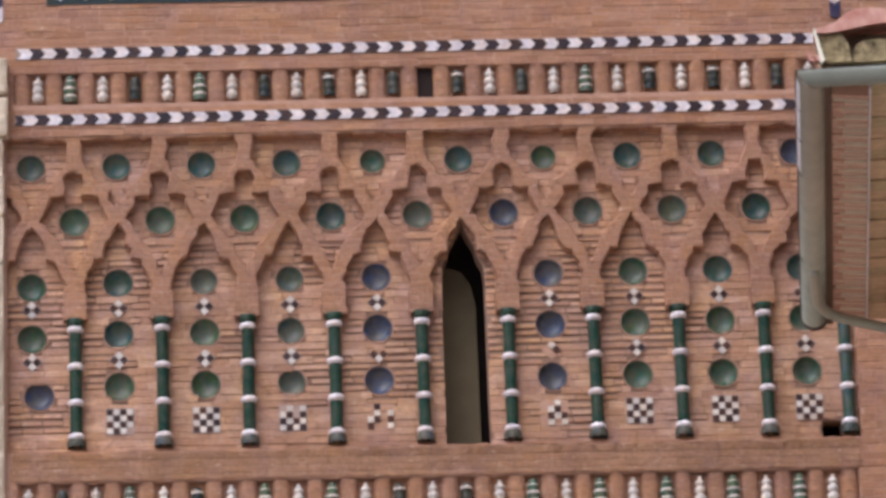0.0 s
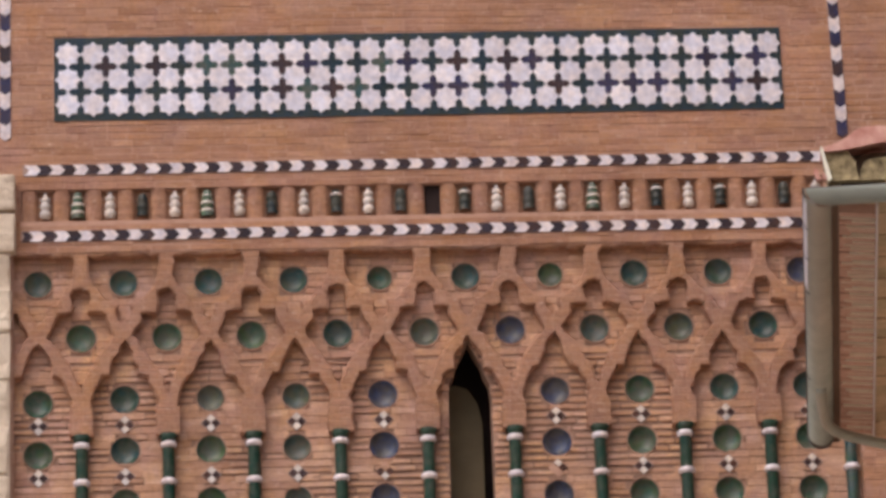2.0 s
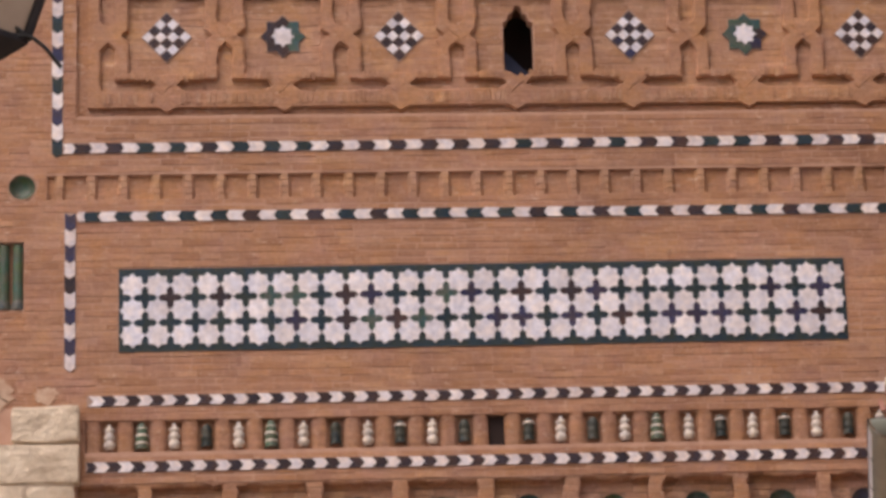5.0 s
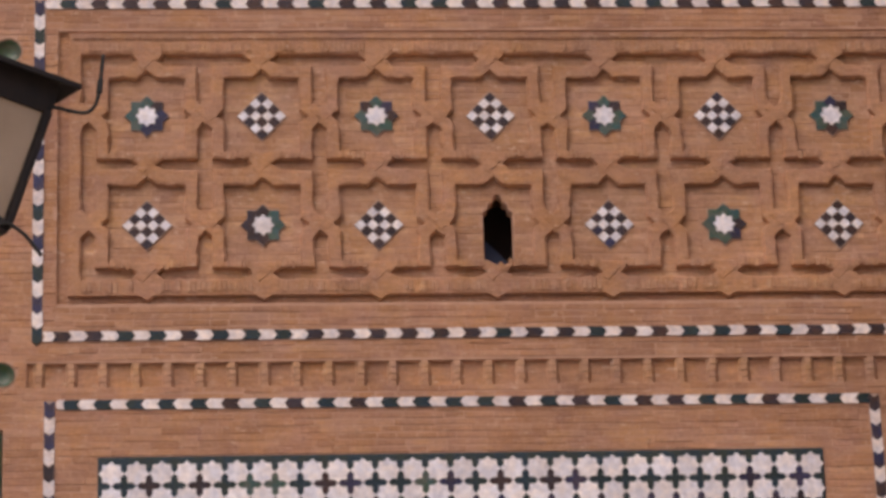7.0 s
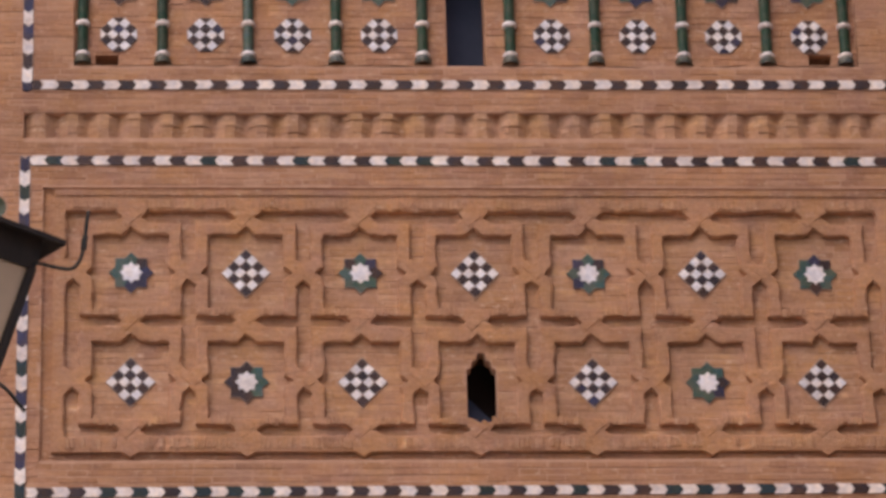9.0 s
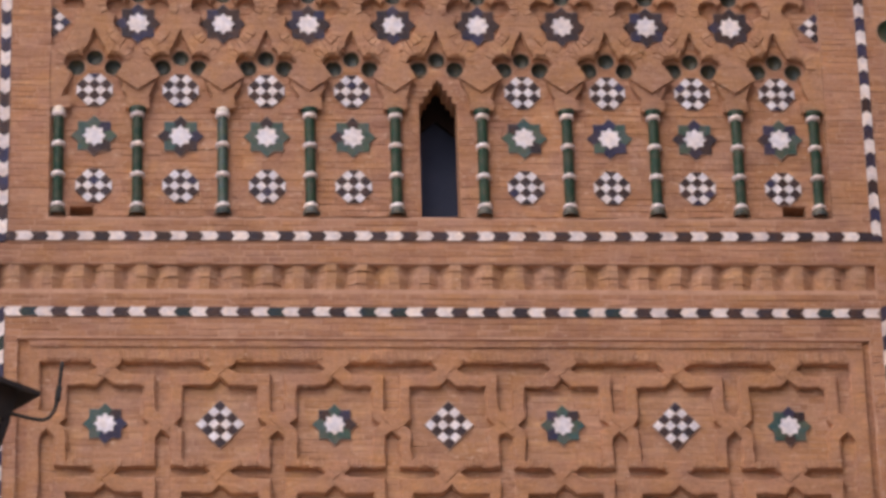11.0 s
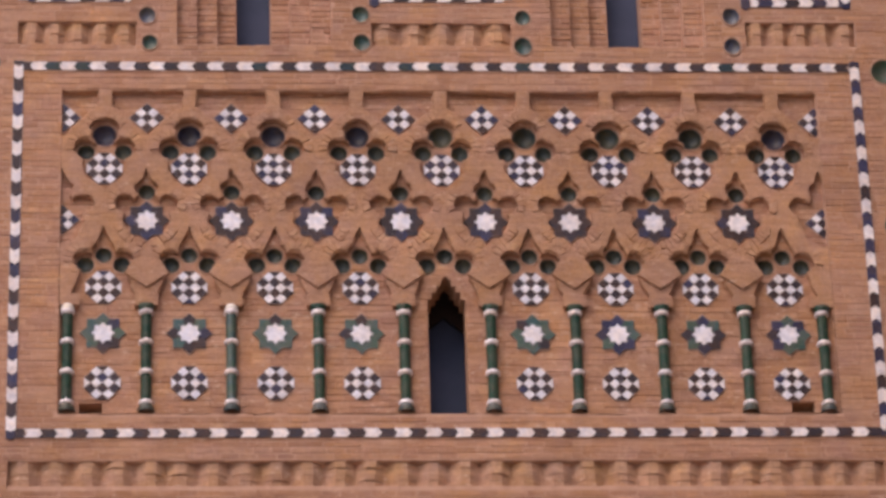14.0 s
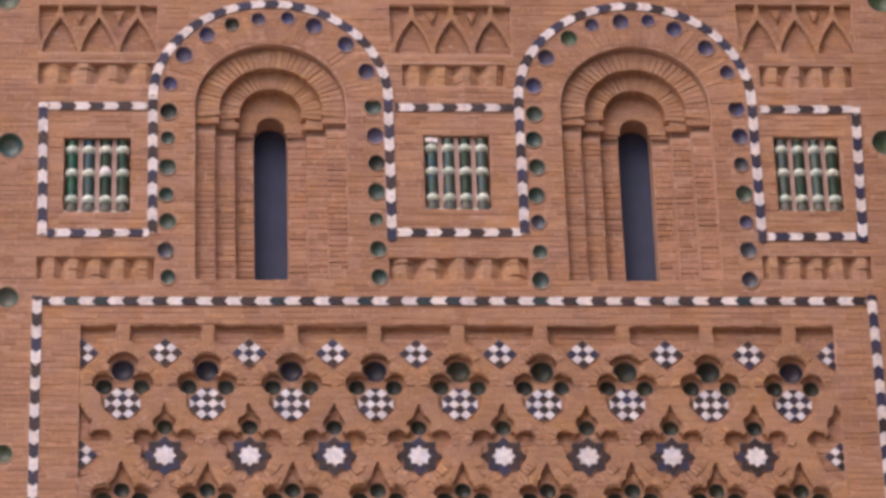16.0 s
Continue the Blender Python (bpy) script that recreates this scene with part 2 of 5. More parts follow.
M_PANE = plain_material("milky_pane", (0.46, 0.32, 0.215), (0.57, 0.41, 0.29), 0.35, 5.0, 0.05)
M_CABLE = plain_material("black_rubber", (0.012, 0.011, 0.011), (0.03, 0.025, 0.022), 0.6, 30.0, 0.1)
M_NET = plain_material("dark_blue_mesh", (0.036, 0.048, 0.092), (0.052, 0.064, 0.120), 0.8, 5.0, 0.1)
M_BOARD = plain_material("grey_brown_board", (0.125, 0.092, 0.047), (0.165, 0.122, 0.064), 0.85, 5.0)
# near-black colour stands in for the shade inside openings
M_DARK = plain_material("dark_interior", (0.020, 0.011, 0.010), (0.034, 0.019, 0.016), 1.0, 5.0)
# dark so that the added wall at the right bounces little light
M_SHADE_WALL = plain_material("dark_shade_wall", (0.11, 0.09, 0.075), (0.19, 0.155, 0.13), 0.95, 2.5)
M_GROUND = plain_material("stone_paving", (0.40, 0.34, 0.27), (0.52, 0.45, 0.36), 0.9, 2.0)

# ---- mesh helpers ----
Z0 = 12.5827  # the height of the wall's zero line above the square
LEVELS = [(-2.3, 0.001), (-1.9, 0.005), (-1.5, 0.009), (1.6, 0.010), (2.1, 0.004), (2.6, 0.006), (3.5, 0.0), (4.4, 0.0), (5.3, 0.003),
          (5.95, 0.006), (6.4, 0.002), (8.8, 0.001), (9.2, 0.007), (9.5, 0.003), (12.0, 0.004)]


def lift(x, z):
    """World height of the wall's (x, z): the old courses run slightly out of level."""
    return Z0 + z + float(np.interp(z, [a for a, _ in LEVELS], [s for _, s in LEVELS])) * x


def mesh(name, verts, faces, mat, smooth=False):
    me = bpy.data.meshes.new(name)
    me.from_pydata([tuple(v) for v in verts], [], [tuple(f) for f in faces])
    for k in (mat if isinstance(mat, (list, tuple)) else [mat]):
        me.materials.append(k)
    if smooth:
        me.polygons.foreach_set("use_smooth", [True] * len(me.polygons))
    me.update()
    return me


def wall_mesh(name, verts, faces, mat):
    return mesh(name, [(x, y, lift(x, z)) for x, y, z in verts], faces, mat)


def put(name, me, parent=None, at=None, turn=0.0, label="", scale=None):
    """Link a mesh under a parent (a thing or a part), in world coordinates; turn is about the axis across the wall."""
    ob = new(name, me)
    m = Matrix.Identity(4)
    if at is not None:
        m = Matrix.Translation(at) @ Matrix.Rotation(turn, 4, "Y")
    if scale:
        m = m @ Matrix.Diagonal((*scale, 1))
    ob.matrix_basis = m
    if parent:
        ob.parent = parent
        ob.matrix_parent_inverse = parent.matrix_basis.inverted()
    if label:
        ob["label"] = label
    return ob


def part(name, me, parent, label=""):
    return put(name, me, parent, label=label)


def on_wall(x, y, z):
    return (x, y, lift(x, z))


def thing(name, at, label, category, group="", kind=""):
    ob = new(name)
    ob.empty_display_size = 0.1
    ob.location = at
    ob.matrix_basis = Matrix.Translation(at)
    return tagged(ob, label, category, group, kind)


def box(x0, x1, y0, y1, z0, z1):
    v = [(x, y, z) for z in (z0, z1) for y in (y0, y1) for x in (x0, x1)]
    return v, [(0, 2, 3, 1), (4, 5, 7, 6), (0, 1, 5, 4), (2, 6, 7, 3), (0, 4, 6, 2), (1, 3, 7, 5)]


def join(*parts):
    v, f = [], []
    for pv, pf in parts:
        k = len(v)
        v += list(pv)
        f += [tuple(i + k for i in q) for q in pf]
    return v, f


def prism(poly, yf, yb, bevel=0.0):
    """A polygon of the wall plane (counterclockwise), from front depth yf to yb, its front edge eased by bevel."""
    n = len(poly)
    cx, cz = sum(p[0] for p in poly) / n, sum(p[1] for p in poly) / n
    v, rings = [], []
    if bevel:
        r = max(math.hypot(p[0] - cx, p[1] - cz) for p in poly)
        k = 1 - bevel / r
        levels = [(k, yf), (1.0, yf + bevel), (1.0, yb)]
    else:
        levels = [(1.0, yf), (1.0, yb)]
    for k, y in levels:
        rings.append([len(v) + i for i in range(n)])
        v += [(cx + k * (p[0] - cx), y, cz + k * (p[1] - cz)) for p in poly]
    f = []
    c = len(v)
    v.append((cx, yf, cz))
    f += [(c, rings[0][i], rings[0][(i + 1) % n]) for i in range(n)]
    for a, b in zip(rings, rings[1:]):
        f += [(a[i], b[i], b[(i + 1) % n], a[(i + 1) % n]) for i in range(n)]
    return v, f


def lathe(profile, n=16, axis="z"):
    """Turn (radius, height) pairs about the z axis, or about the axis across the wall with height as depth."""
    v, f = [], []
    for r, h in profile:
        for i in range(n):
            a = 2 * math.pi * i / n
            v.append((r * math.cos(a), r * math.sin(a), h) if axis == "z" else (r * math.cos(a), h, r * math.sin(a)))
    for j in range(len(profile) - 1):
        for i in range(n):
            q = (j * n + i, j * n + (i + 1) % n, (j + 1) * n + (i + 1) % n, (j + 1) * n + i)
            f.append(q if axis == "z" else q[::-1])
    return v, f


def circle(cx, cz, r, n=20):
    return [(cx + r * math.cos(2 * math.pi * i / n), cz + r * math.sin(2 * math.pi * i / n)) for i in range(n)]


def rect(x0, x1, z0, z1):
    return [(x0, z0), (x1, z0), (x1, z1), (x0, z1)]


def arched(cx, half, z0, spring, n=20):
    return [(cx - half, z0), (cx + half, z0)] + [(cx + half * math.cos(math.pi * i / n), spring + half * math.sin(math.pi * i / n)) for i in range(n + 1)]


def mirror(cx, pts):
    """A symmetric polygon about cx from its right side (half width, z), bottom to top."""
    right = [(cx + h, z) for h, z in pts]
    left = [(cx - h, z) for h, z in reversed(pts)]
    out = []
    for p in right + left:
        if not out or math.hypot(p[0] - out[-1][0], p[1] - out[-1][1]) > 1e-5:
            out.append(p)
    return out


def inside(poly, x, z):
    hit = False
    j = len(poly) - 1
    for i in range(len(poly)):
        (xi, zi), (xj, zj) = poly[i], poly[j]
        if (zi > z) != (zj > z) and x < (xj - xi) * (z - zi) / (zj - zi) + xi:
            hit = not hit
        j = i
    return hit


def uneven(poly, size):
    """The outline broken into brick-long pieces that lie a little out of true."""
    out = []
    for i in range(len(poly)):
        (xa, za), (xb, zb) = poly[i], poly[(i + 1) % len(poly)]
        n = max(1, round(math.hypot(xb - xa, zb - za) / 0.052))
        for k in range(n):
            x, z = xa + (xb - xa) * k / n, za + (zb - za) * k / n
            out.append((x + size * 1.6 * noise.noise((x * 19, z * 19, 0.3)), z + size * 1.6 * noise.noise((x * 19, z * 19, 7.7))))
    return out


def cut_sheet(bounds, shapes, yf, yb, ease=0.004, wobble=0.0):
    """A slab of the wall plane inside bounds, with the shapes cut through it."""
    from mathutils.geometry import delaunay_2d_cdt
    x0, x1, z0, z1 = bounds
    verts, edges, polys = [], [], []
    if wobble:
        shapes = [uneven(q, wobble) for q in shapes]
    for poly in [rect(x0, x1, z0, z1)] + list(shapes):
        poly = [(min(max(x, x0), x1), min(max(z, z0), z1)) for x, z in poly]
        polys.append((poly, min(p[0] for p in poly), max(p[0] for p in poly), min(p[1] for p in poly), max(p[1] for p in poly)))
        k = len(verts)
        verts += [Vector(p) for p in poly]
        edges += [(k + i, k + (i + 1) % len(poly)) for i in range(len(poly))]
    cv, _, cf, *_ = delaunay_2d_cdt(verts, edges, [], 0, 1e-5)
    kept = []
    for f in cf:
        c = (cv[f[0]] + cv[f[1]] + cv[f[2]]) / 3
        a, b = cv[f[1]] - cv[f[0]], cv[f[2]] - cv[f[0]]
        area = a.x * b.y - a.y * b.x
        if abs(area) < 1e-10:
            continue
        if any(q[1] <= c.x <= q[2] and q[3] <= c.y <= q[4] and inside(q[0], c.x, c.y) for q in polys[1:]):
            continue
        kept.append(tuple(f) if area > 0 else tuple(reversed(f)))
    n = len(cv)
    sides = {}
    for f in kept:
        for i in range(3):
            sides[(f[i], f[(i + 1) % 3])] = True
    rim = [(a, b) for a, b in sides if (b, a) not in sides]
    push = [Vector((0, 0)) for _ in cv]
    for a, b in rim:
        d = cv[b] - cv[a]
        if d.length > 1e-6:
            inward = Vector((-d.y, d.x)).normalized()
            push[a] += inward
            push[b] += inward
    front = []
    for p, q in zip(cv, push):
        q = q.normalized() * ease if q.length > 0.2 else Vector((0, 0))
        if not (x0 + 1e-4 < p.x < x1 - 1e-4 and z0 + 1e-4 < p.y < z1 - 1e-4):
            q = Vector((0, 0))
        front.append((p.x + q.x, yf, p.y + q.y))
    v = front + [(p.x, yf + ease, p.y) for p in cv] + [(p.x, yb, p.y) for p in cv]
    walls = [(a, a + n, b + n, b) for a, b in rim] + [(a + n, a + 2 * n, b + 2 * n, b + n) for a, b in rim]
    return v, kept + walls


def gaps(shapes, za, zb):
    """Stretches of x that the shapes take up between two heights."""
    out = []
    for poly in shapes:
        lo, hi = min(p[1] for p in poly), max(p[1] for p in poly)
        if lo >= zb - 0.012 or hi <= za + 0.012:
            continue
        xs = [p[0] for p in poly if za <= p[1] <= zb]
        for z in (max(za, lo + 1e-4), (max(za, lo) + min(zb, hi)) / 2, min(zb, hi - 1e-4)):
            for i in range(len(poly)):
                (xa, z1), (xb, z2) = poly[i - 1], poly[i]
                if (z1 > z) != (z2 > z):
                    xs.append(xa + (xb - xa) * (z - z1) / (z2 - z1))
        if xs:
            out.append((min(xs) - 0.006, max(xs) + 0.006))
    return sorted(out)


COURSE, JOINT = 0.052, 0.008


def brick_rows(bounds, shapes, y, rng, rough=0.003, z_from=None, deep=0.02, joint=JOINT):
    """Bricks (centre, size) in courses over bounds, left out where the shapes are."""
    x0, x1, z0, z1 = bounds
    k0 = math.floor((z0 + 20) / COURSE)
    out = []
    for k in range(k0, math.ceil((z1 + 20) / COURSE)):
        za, zb = max(k * COURSE - 20, z0) + joint / 2, min((k + 1) * COURSE - 20, z1) - joint / 2
        if zb - za < 0.012:
            continue
        free, at = [], x0
        for a, b in gaps(shapes, za, zb):
            if a > at:
                free.append((at, min(a, x1)))
            at = max(at, b)
        if at < x1:
            free.append((at, x1))
        for a, b in free:
            x = a - rng.random() * 0.2
            while x < b:
                w = rng.choice((0.135, 0.145, 0.21, 0.27, 0.29))
                l, r = max(x, a), min(x + w - joint, b)
                if r - l > 0.02:
                    j = rng.uniform(-rough, rough)
                    out.append((l, r, y + j, y + deep, za + rng.uniform(-0.002, 0.002), zb + rng.uniform(-0.002, 0.002)))
                x += w
    return out


def pointed(rows, share=0.0):
    """Bricks whose joints are filled flush in patches; share moves the balance towards filled ones."""
    out = []
    for l, r, yf, yb, za, zb in rows:
        filled = noise.noise(((l + r) * 0.8, (za + zb) * 1.3, 4.2)) + share + 0.3 * noise.noise((l * 5.0, za * 9.0, 0.6)) > 0
        out.append((l - 0.003, r + 0.003, yf, yb, za - 0.0032, zb + 0.0032) if filled else (l, r, yf, yb, za, zb))
    return out


def brick_shape(l, r, yf, yb, za, zb):
    e = 0.003
    v = [(l + e, yf, za + e), (r - e, yf, za + e), (r - e, yf, zb - e), (l + e, yf, zb - e),
         (l, yf + e, za), (r, yf + e, za), (r, yf + e, zb), (l, yf + e, zb), (l, yb, za), (r, yb, za), (r, yb, zb), (l, yb, zb)]
    f = [(0, 1, 2, 3)]
    for k in (0, 4):
        f += [(k + i, k + 4 + i, k + 4 + (i + 1) % 4, k + (i + 1) % 4) for i in range(4)]
    return v, f


def bricks_joined(name, rows, parent, mat=None):
    v, f = [], []
    for row in rows:
        pv, pf = brick_shape(*row)
        k = len(v)
        v += [(x, y, lift(x, z)) for x, y, z in pv]
        f += [tuple(i + k for i in q) for q in pf]
    return tagged(part(name, mesh(name, v, f, mat or M_BRICK), parent), kind="stuff")


RNG = random.Random(7)

# ---- plan of the wall: openings and panels, in metres from its zero line ----
HALF, TOP = 4.2, 13.6
LOW = (-3.14, 2.675, -2.16, 0.115)          # lower arcade
LOW_STEP, LOW_FIRST = 0.590, -2.677         # its columns
BEAD = (-3.08, 2.64, -2.64, -2.385)         # frieze below it
BAL = (-3.09, 2.64, 0.36, 0.592)            # baluster frieze
STARS = (-2.853, 2.281, 1.098, 1.728)       # star tiles
SAW_1 = (-3.355, 3.30, 2.245, 2.445)
INTER = (-3.15, 3.15, 2.90, 5.095)          # interlace
SAW_2 = (-3.30, 3.24, 5.515, 5.73)
UP = (-2.94, 2.945, 6.13, 9.01)             # upper arcade
UP_STEP, UP_FIRST = 0.650, -2.608
ARCH = (-1.447, 1.497)                      # tall windows
GRILLS = ((-2.83, 10.435), (0.037, 10.47), (2.86, 10.47))
GHALF = 0.265


LOW_COLS = (-3.269, -2.679, -2.087, -1.504, -0.910, -0.309, 0.288, 0.874, 1.463, 2.053, 2.625, 3.215)


def low_x(i):
    return LOW_COLS[i + 1]


def low_mid(i):
    """The middle of the bay before column i."""
    return (LOW_COLS[i] + LOW_COLS[i + 1]) / 2 if i >= 0 else LOW_COLS[0] - 0.295


def up_x(i):
    return UP_FIRST + UP_STEP * i


saws_small = [(-3.315, -2.372, 11.318, 11.535), (-0.38, 0.45, 11.318, 11.535), (2.53, 3.29, 11.325, 11.54),
              (-3.29, -2.37, 9.425, 9.64), (-0.53, 0.575, 9.435, 9.655), (2.43, 3.30, 9.45, 9.675)]
zigzags = [(-3.32, -2.362, 11.64, 12.12), (-0.47, 0.52, 11.64, 12.135), (2.375, 3.33, 11.665, 12.17)]
side_grill = (-3.80, -3.520, 1.44, 1.94)
putlogs = [rect(2.415, 2.56, -2.14, -2.02)]
plates_on_wall = [(-3.535, 2.357, 0.095, "g"), (-3.52, 4.93, 0.10, "g"), (-3.515, 7.82, 0.075, "g"), (-3.515, 9.267, 0.09, "y"), (-3.525, 10.71, 0.105, "t"), (-3.585, 12.19, 0.11, "g"),
                  (3.585, 12.225, 0.115, "g"), (3.50, 10.78, 0.105, "g"), (3.505, 9.20, 0.105, "g"), (3.50, 7.79, 0.10, "g"), (3.50, 5.30, 0.09, "g"), (3.49, 6.62, 0.09, "g")]

openings = [rect(*b) for b in (BEAD, LOW, BAL, SAW_1, INTER, SAW_2, UP, side_grill)]
openings += [rect(*b) for b in saws_small + zigzags]
openings += [rect(x - GHALF, x + GHALF, z - 0.36, z + 0.36) for x, z in GRILLS]
openings += [arched(x, 0.605, 9.42, 11.12) for x in ARCH]


def jamb_discs(cx):
    """Plates up both sides of a tall window and round its arch: x, z, radius, glaze."""
    tones = "tvttttoiiioiiiiitiotttt" if cx < 0 else "ttvttttiigiiiiiiiivtivv"
    left = [(-0.83, 9.44 + 0.268 * i) for i in range(7)]
    arc = [(-0.83 * math.cos(math.radians(a)), 11.14 + 0.85 * math.sin(math.radians(a))) for a in (12, 33, 52, 68, 84, 100, 116, 137, 158)]
    right = [(0.83, 11.10 - 0.275 * i) for i in range(7)]
    rng = random.Random(3 + int(cx))
    return [(cx + x + rng.uniform(-0.012, 0.012), z + rng.uniform(-0.012, 0.012), rng.choice((0.060, 0.066, 0.068, 0.070, 0.056)), tones[i % 23])
            for i, (x, z) in enumerate(left + arc + right)]


wall_plates = plates_on_wall + [d for cx in ARCH for d in jamb_discs(cx)]
openings += [[(a, z + (b - z) * (1.16 if z > 9.3 else 1.08)) for a, b in circle(x, z, r + 0.004, 14)] for x, z, r, _ in wall_plates]

# ---- ground ----
ground = tagged(put("ground", mesh("ground", *box(-400, 400, -400, 400, -0.3, 0.0), M_GROUND)), "pale stone-paved town square", "ground", kind="structure")

# added wall behind the camera, never in view, for reflections and bounced light
tagged(put("bounce_wall", mesh("bounce_wall", *box(-40, 40, -46, -45, 0.0, 11.0), M_PLASTER)), "unseen plain plastered wall added behind the viewpoint for bounced light", "wall", kind="structure")

# added wall, out of view, that blocks sky light from the right
tagged(put("shade_wall_right", mesh("shade_wall_right", *box(4.26, 6.0, -16.0, 9.0, 0.0, 30.0), M_SHADE_WALL)), "unseen tall dark wall added to shade the tower's right side", "wall", kind="structure")

# ---- the tower's body ----
core_v, core_f = cut_sheet((-HALF, HALF, -Z0 + 0.02, TOP), openings, 0.0028, 0.14)
wall_front = tagged(put("wall_front", wall_mesh("wall_front", core_v, core_f, M_MORTAR)), "reddish brick face of a tall decorated tower", "wall", kind="structure")
for name, b in (("wall_left", (-HALF, -HALF + 0.9, 0.9, 7.5)), ("wall_right", (HALF - 0.9, HALF, 0.9, 7.5)), ("wall_back", (-HALF, HALF, 7.5, 8.4))):
    tagged(put(name, mesh(name, *box(*b, 0.0, Z0 + TOP), M_COURSED)), "plain reddish brick wall of the tower", "wall", kind="structure")
tagged(put("wall_backing", mesh("wall_backing", *box(-HALF, HALF, 0.62, 0.9, 0.0, Z0 + TOP), M_COURSED)), "solid brick core behind the tower face", "wall", kind="structure")
tagged(put("roof_slab", mesh("roof_slab", *box(-HALF - 0.1, HALF + 0.04, -0.1, 8.5, Z0 + TOP + 0.04, Z0 + TOP + 0.3), M_COURSED)), "brick slab closing the tower", "roof", kind="structure")
for x in (-HALF, HALF - 0.14):
    part("return", mesh("return", *box(x, x + 0.14, 0.145, 0.615, 0.0, Z0 + TOP), M_COURSED), wall_front)


# ---- glazed plates ----
BED = plain_material("tile_bed", (0.36, 0.245, 0.20), (0.45, 0.32, 0.27), 0.9, 10.0)
RING = plain_material("plate_mortar", (0.34, 0.19, 0.125), (0.50, 0.30, 0.215), 0.95, 14.0)

def plate_mesh(r, mat, deep=0.42):
    ring = lathe([(r + 0.012, 0.008), (r + 0.010, -0.002), (r + 0.001, -0.003), (r, 0.02)], 20, "y")
    p = [(r, 0.02), (r * 0.97, 0.006), (r * 0.90, 0.009)]
    p += [(r * 0.88 * math.cos(a), 0.010 + deep * r * math.sin(a)) for a in [math.pi / 2 * k / 5 for k in range(1, 5)]] + [(0.001, 0.010 + deep * r)]
    me = mesh("plate", *join(ring, lathe(p, 20, "y")), (RING, mat), True)
    for i, f in enumerate(me.polygons):
        f.material_index = 0 if i < 60 else 1
    return me


PLATES = {}
GLAZES = {"g": M_GREEN, "t": M_TEAL, "b": M_BLUE, "y": M_GREY, "k": M_BLACK, "o": M_OLIVE, "p": M_PLUM, "v": M_VIOLET, "i": M_INDIGO}


def plate(x, y, z, r, tone, parent):
    key = (round(r, 3), tone)
    if key not in PLATES:
        PLATES[key] = plate_mesh(r, GLAZES[tone])
    return put("ceramic_plate", PLATES[key], parent, on_wall(x, y, z), scale=(1, 1, 1.16 if z > 9.3 else 1.08 if z > 6 else 1.0))


for x, z, r, tone in plates_on_wall:
    ob = plate(x, 0.0, z, r, tone, None)
    tagged(ob, "round hollow green-glazed ceramic plate set in brick", "ceramic plate", "plates along the tower's edge")


# ---- chevron borders: glazed tiles, white and dark in turn ----
TILE_L = 0.1165


def chevron_mesh(name, mat, length=TILE_L, wide=0.074, p=0.027):
    g, h = 0.0025, wide / 2
    poly = [(-length / 2 + g, -h), (length / 2 - g, -h), (length / 2 + p - g, 0), (length / 2 - g, h), (-length / 2 + g, h), (-length / 2 + p + g, 0)]
    v = [(x, -0.010, z) for x, z in poly] + [(x, 0.012, z) for x, z in poly]
    f = [(0, 1, 5), (1, 2, 5), (2, 3, 5), (3, 4, 5)] + [(i, i + 6, (i + 1) % 6 + 6, (i + 1) % 6) for i in range(6)]
    return mesh(name, v, f, mat)


CHEV = (chevron_mesh("white_chevron", M_PALE), chevron_mesh("dark_chevron", M_BLACK), chevron_mesh("teal_chevron", M_INK), chevron_mesh("blue_chevron", M_BLUE))

CHEV_SHORT = (chevron_mesh("white_chevron", M_PALE, p=0.044), chevron_mesh("dark_chevron", M_BLACK, p=0.044))


def chevrons(parent, a, b, flip=False, darks=(1, 1, 2), start=0, size=TILE_L, origin=None):
    """A straight run of chevron tiles from a to b on the wall; origin: how far along it a dark tile begins."""
    (xa, za), (xb, zb) = a, b
    length = math.hypot(xb - xa, zb - za)
    turn = -math.atan2(zb - za, xb - xa)
    ux, uz = (xb - xa) / length, (zb - za) / length
    q = [(xa - uz * s, za + ux * s) for s in (-0.041, 0.041)] + [(xb - uz * s, zb + ux * s) for s in (0.041, -0.041)]
    if (q[1][0] - q[0][0]) * (q[2][1] - q[1][1]) - (q[1][1] - q[0][1]) * (q[2][0] - q[1][0]) < 0:
        q.reverse()
    put("tile_bed", wall_mesh("tile_bed", *prism(q, -0.004, 0.013), BED), parent)
    if origin is None:
        size = length / max(2, round(length / size))
        origin = -size * start
    for i in range(math.floor(-origin / size), math.ceil((length - origin) / size)):
        s0, s1 = max(origin + i * size, 0.0), min(origin + (i + 1) * size, length)
        if s1 - s0 < 0.02:
            continue
        t = (s0 + s1) / 2 / length
        x, z = xa + (xb - xa) * t, za + (zb - za) * t
        kinds = CHEV_SHORT if size < 0.09 else CHEV
        me = kinds[0] if i % 2 else kinds[RNG.choice(darks)]
        put("tile", me, parent, on_wall(x + RNG.uniform(-0.0015, 0.0015), RNG.uniform(-0.002, 0.001), z + RNG.uniform(-0.0015, 0.0015)), turn + (math.pi if flip else 0) + RNG.uniform(-0.02, 0.02), scale=((s1 - s0) / TILE_L, 1, RNG.uniform(0.94, 1.04)))


def border(label, at, runs, group="chevron tile borders"):
    ob = thing("tile_border", on_wall(*at), label, "tile border", group)
    for k, run in enumerate(runs):
        chevrons(ob, *run)
    return ob


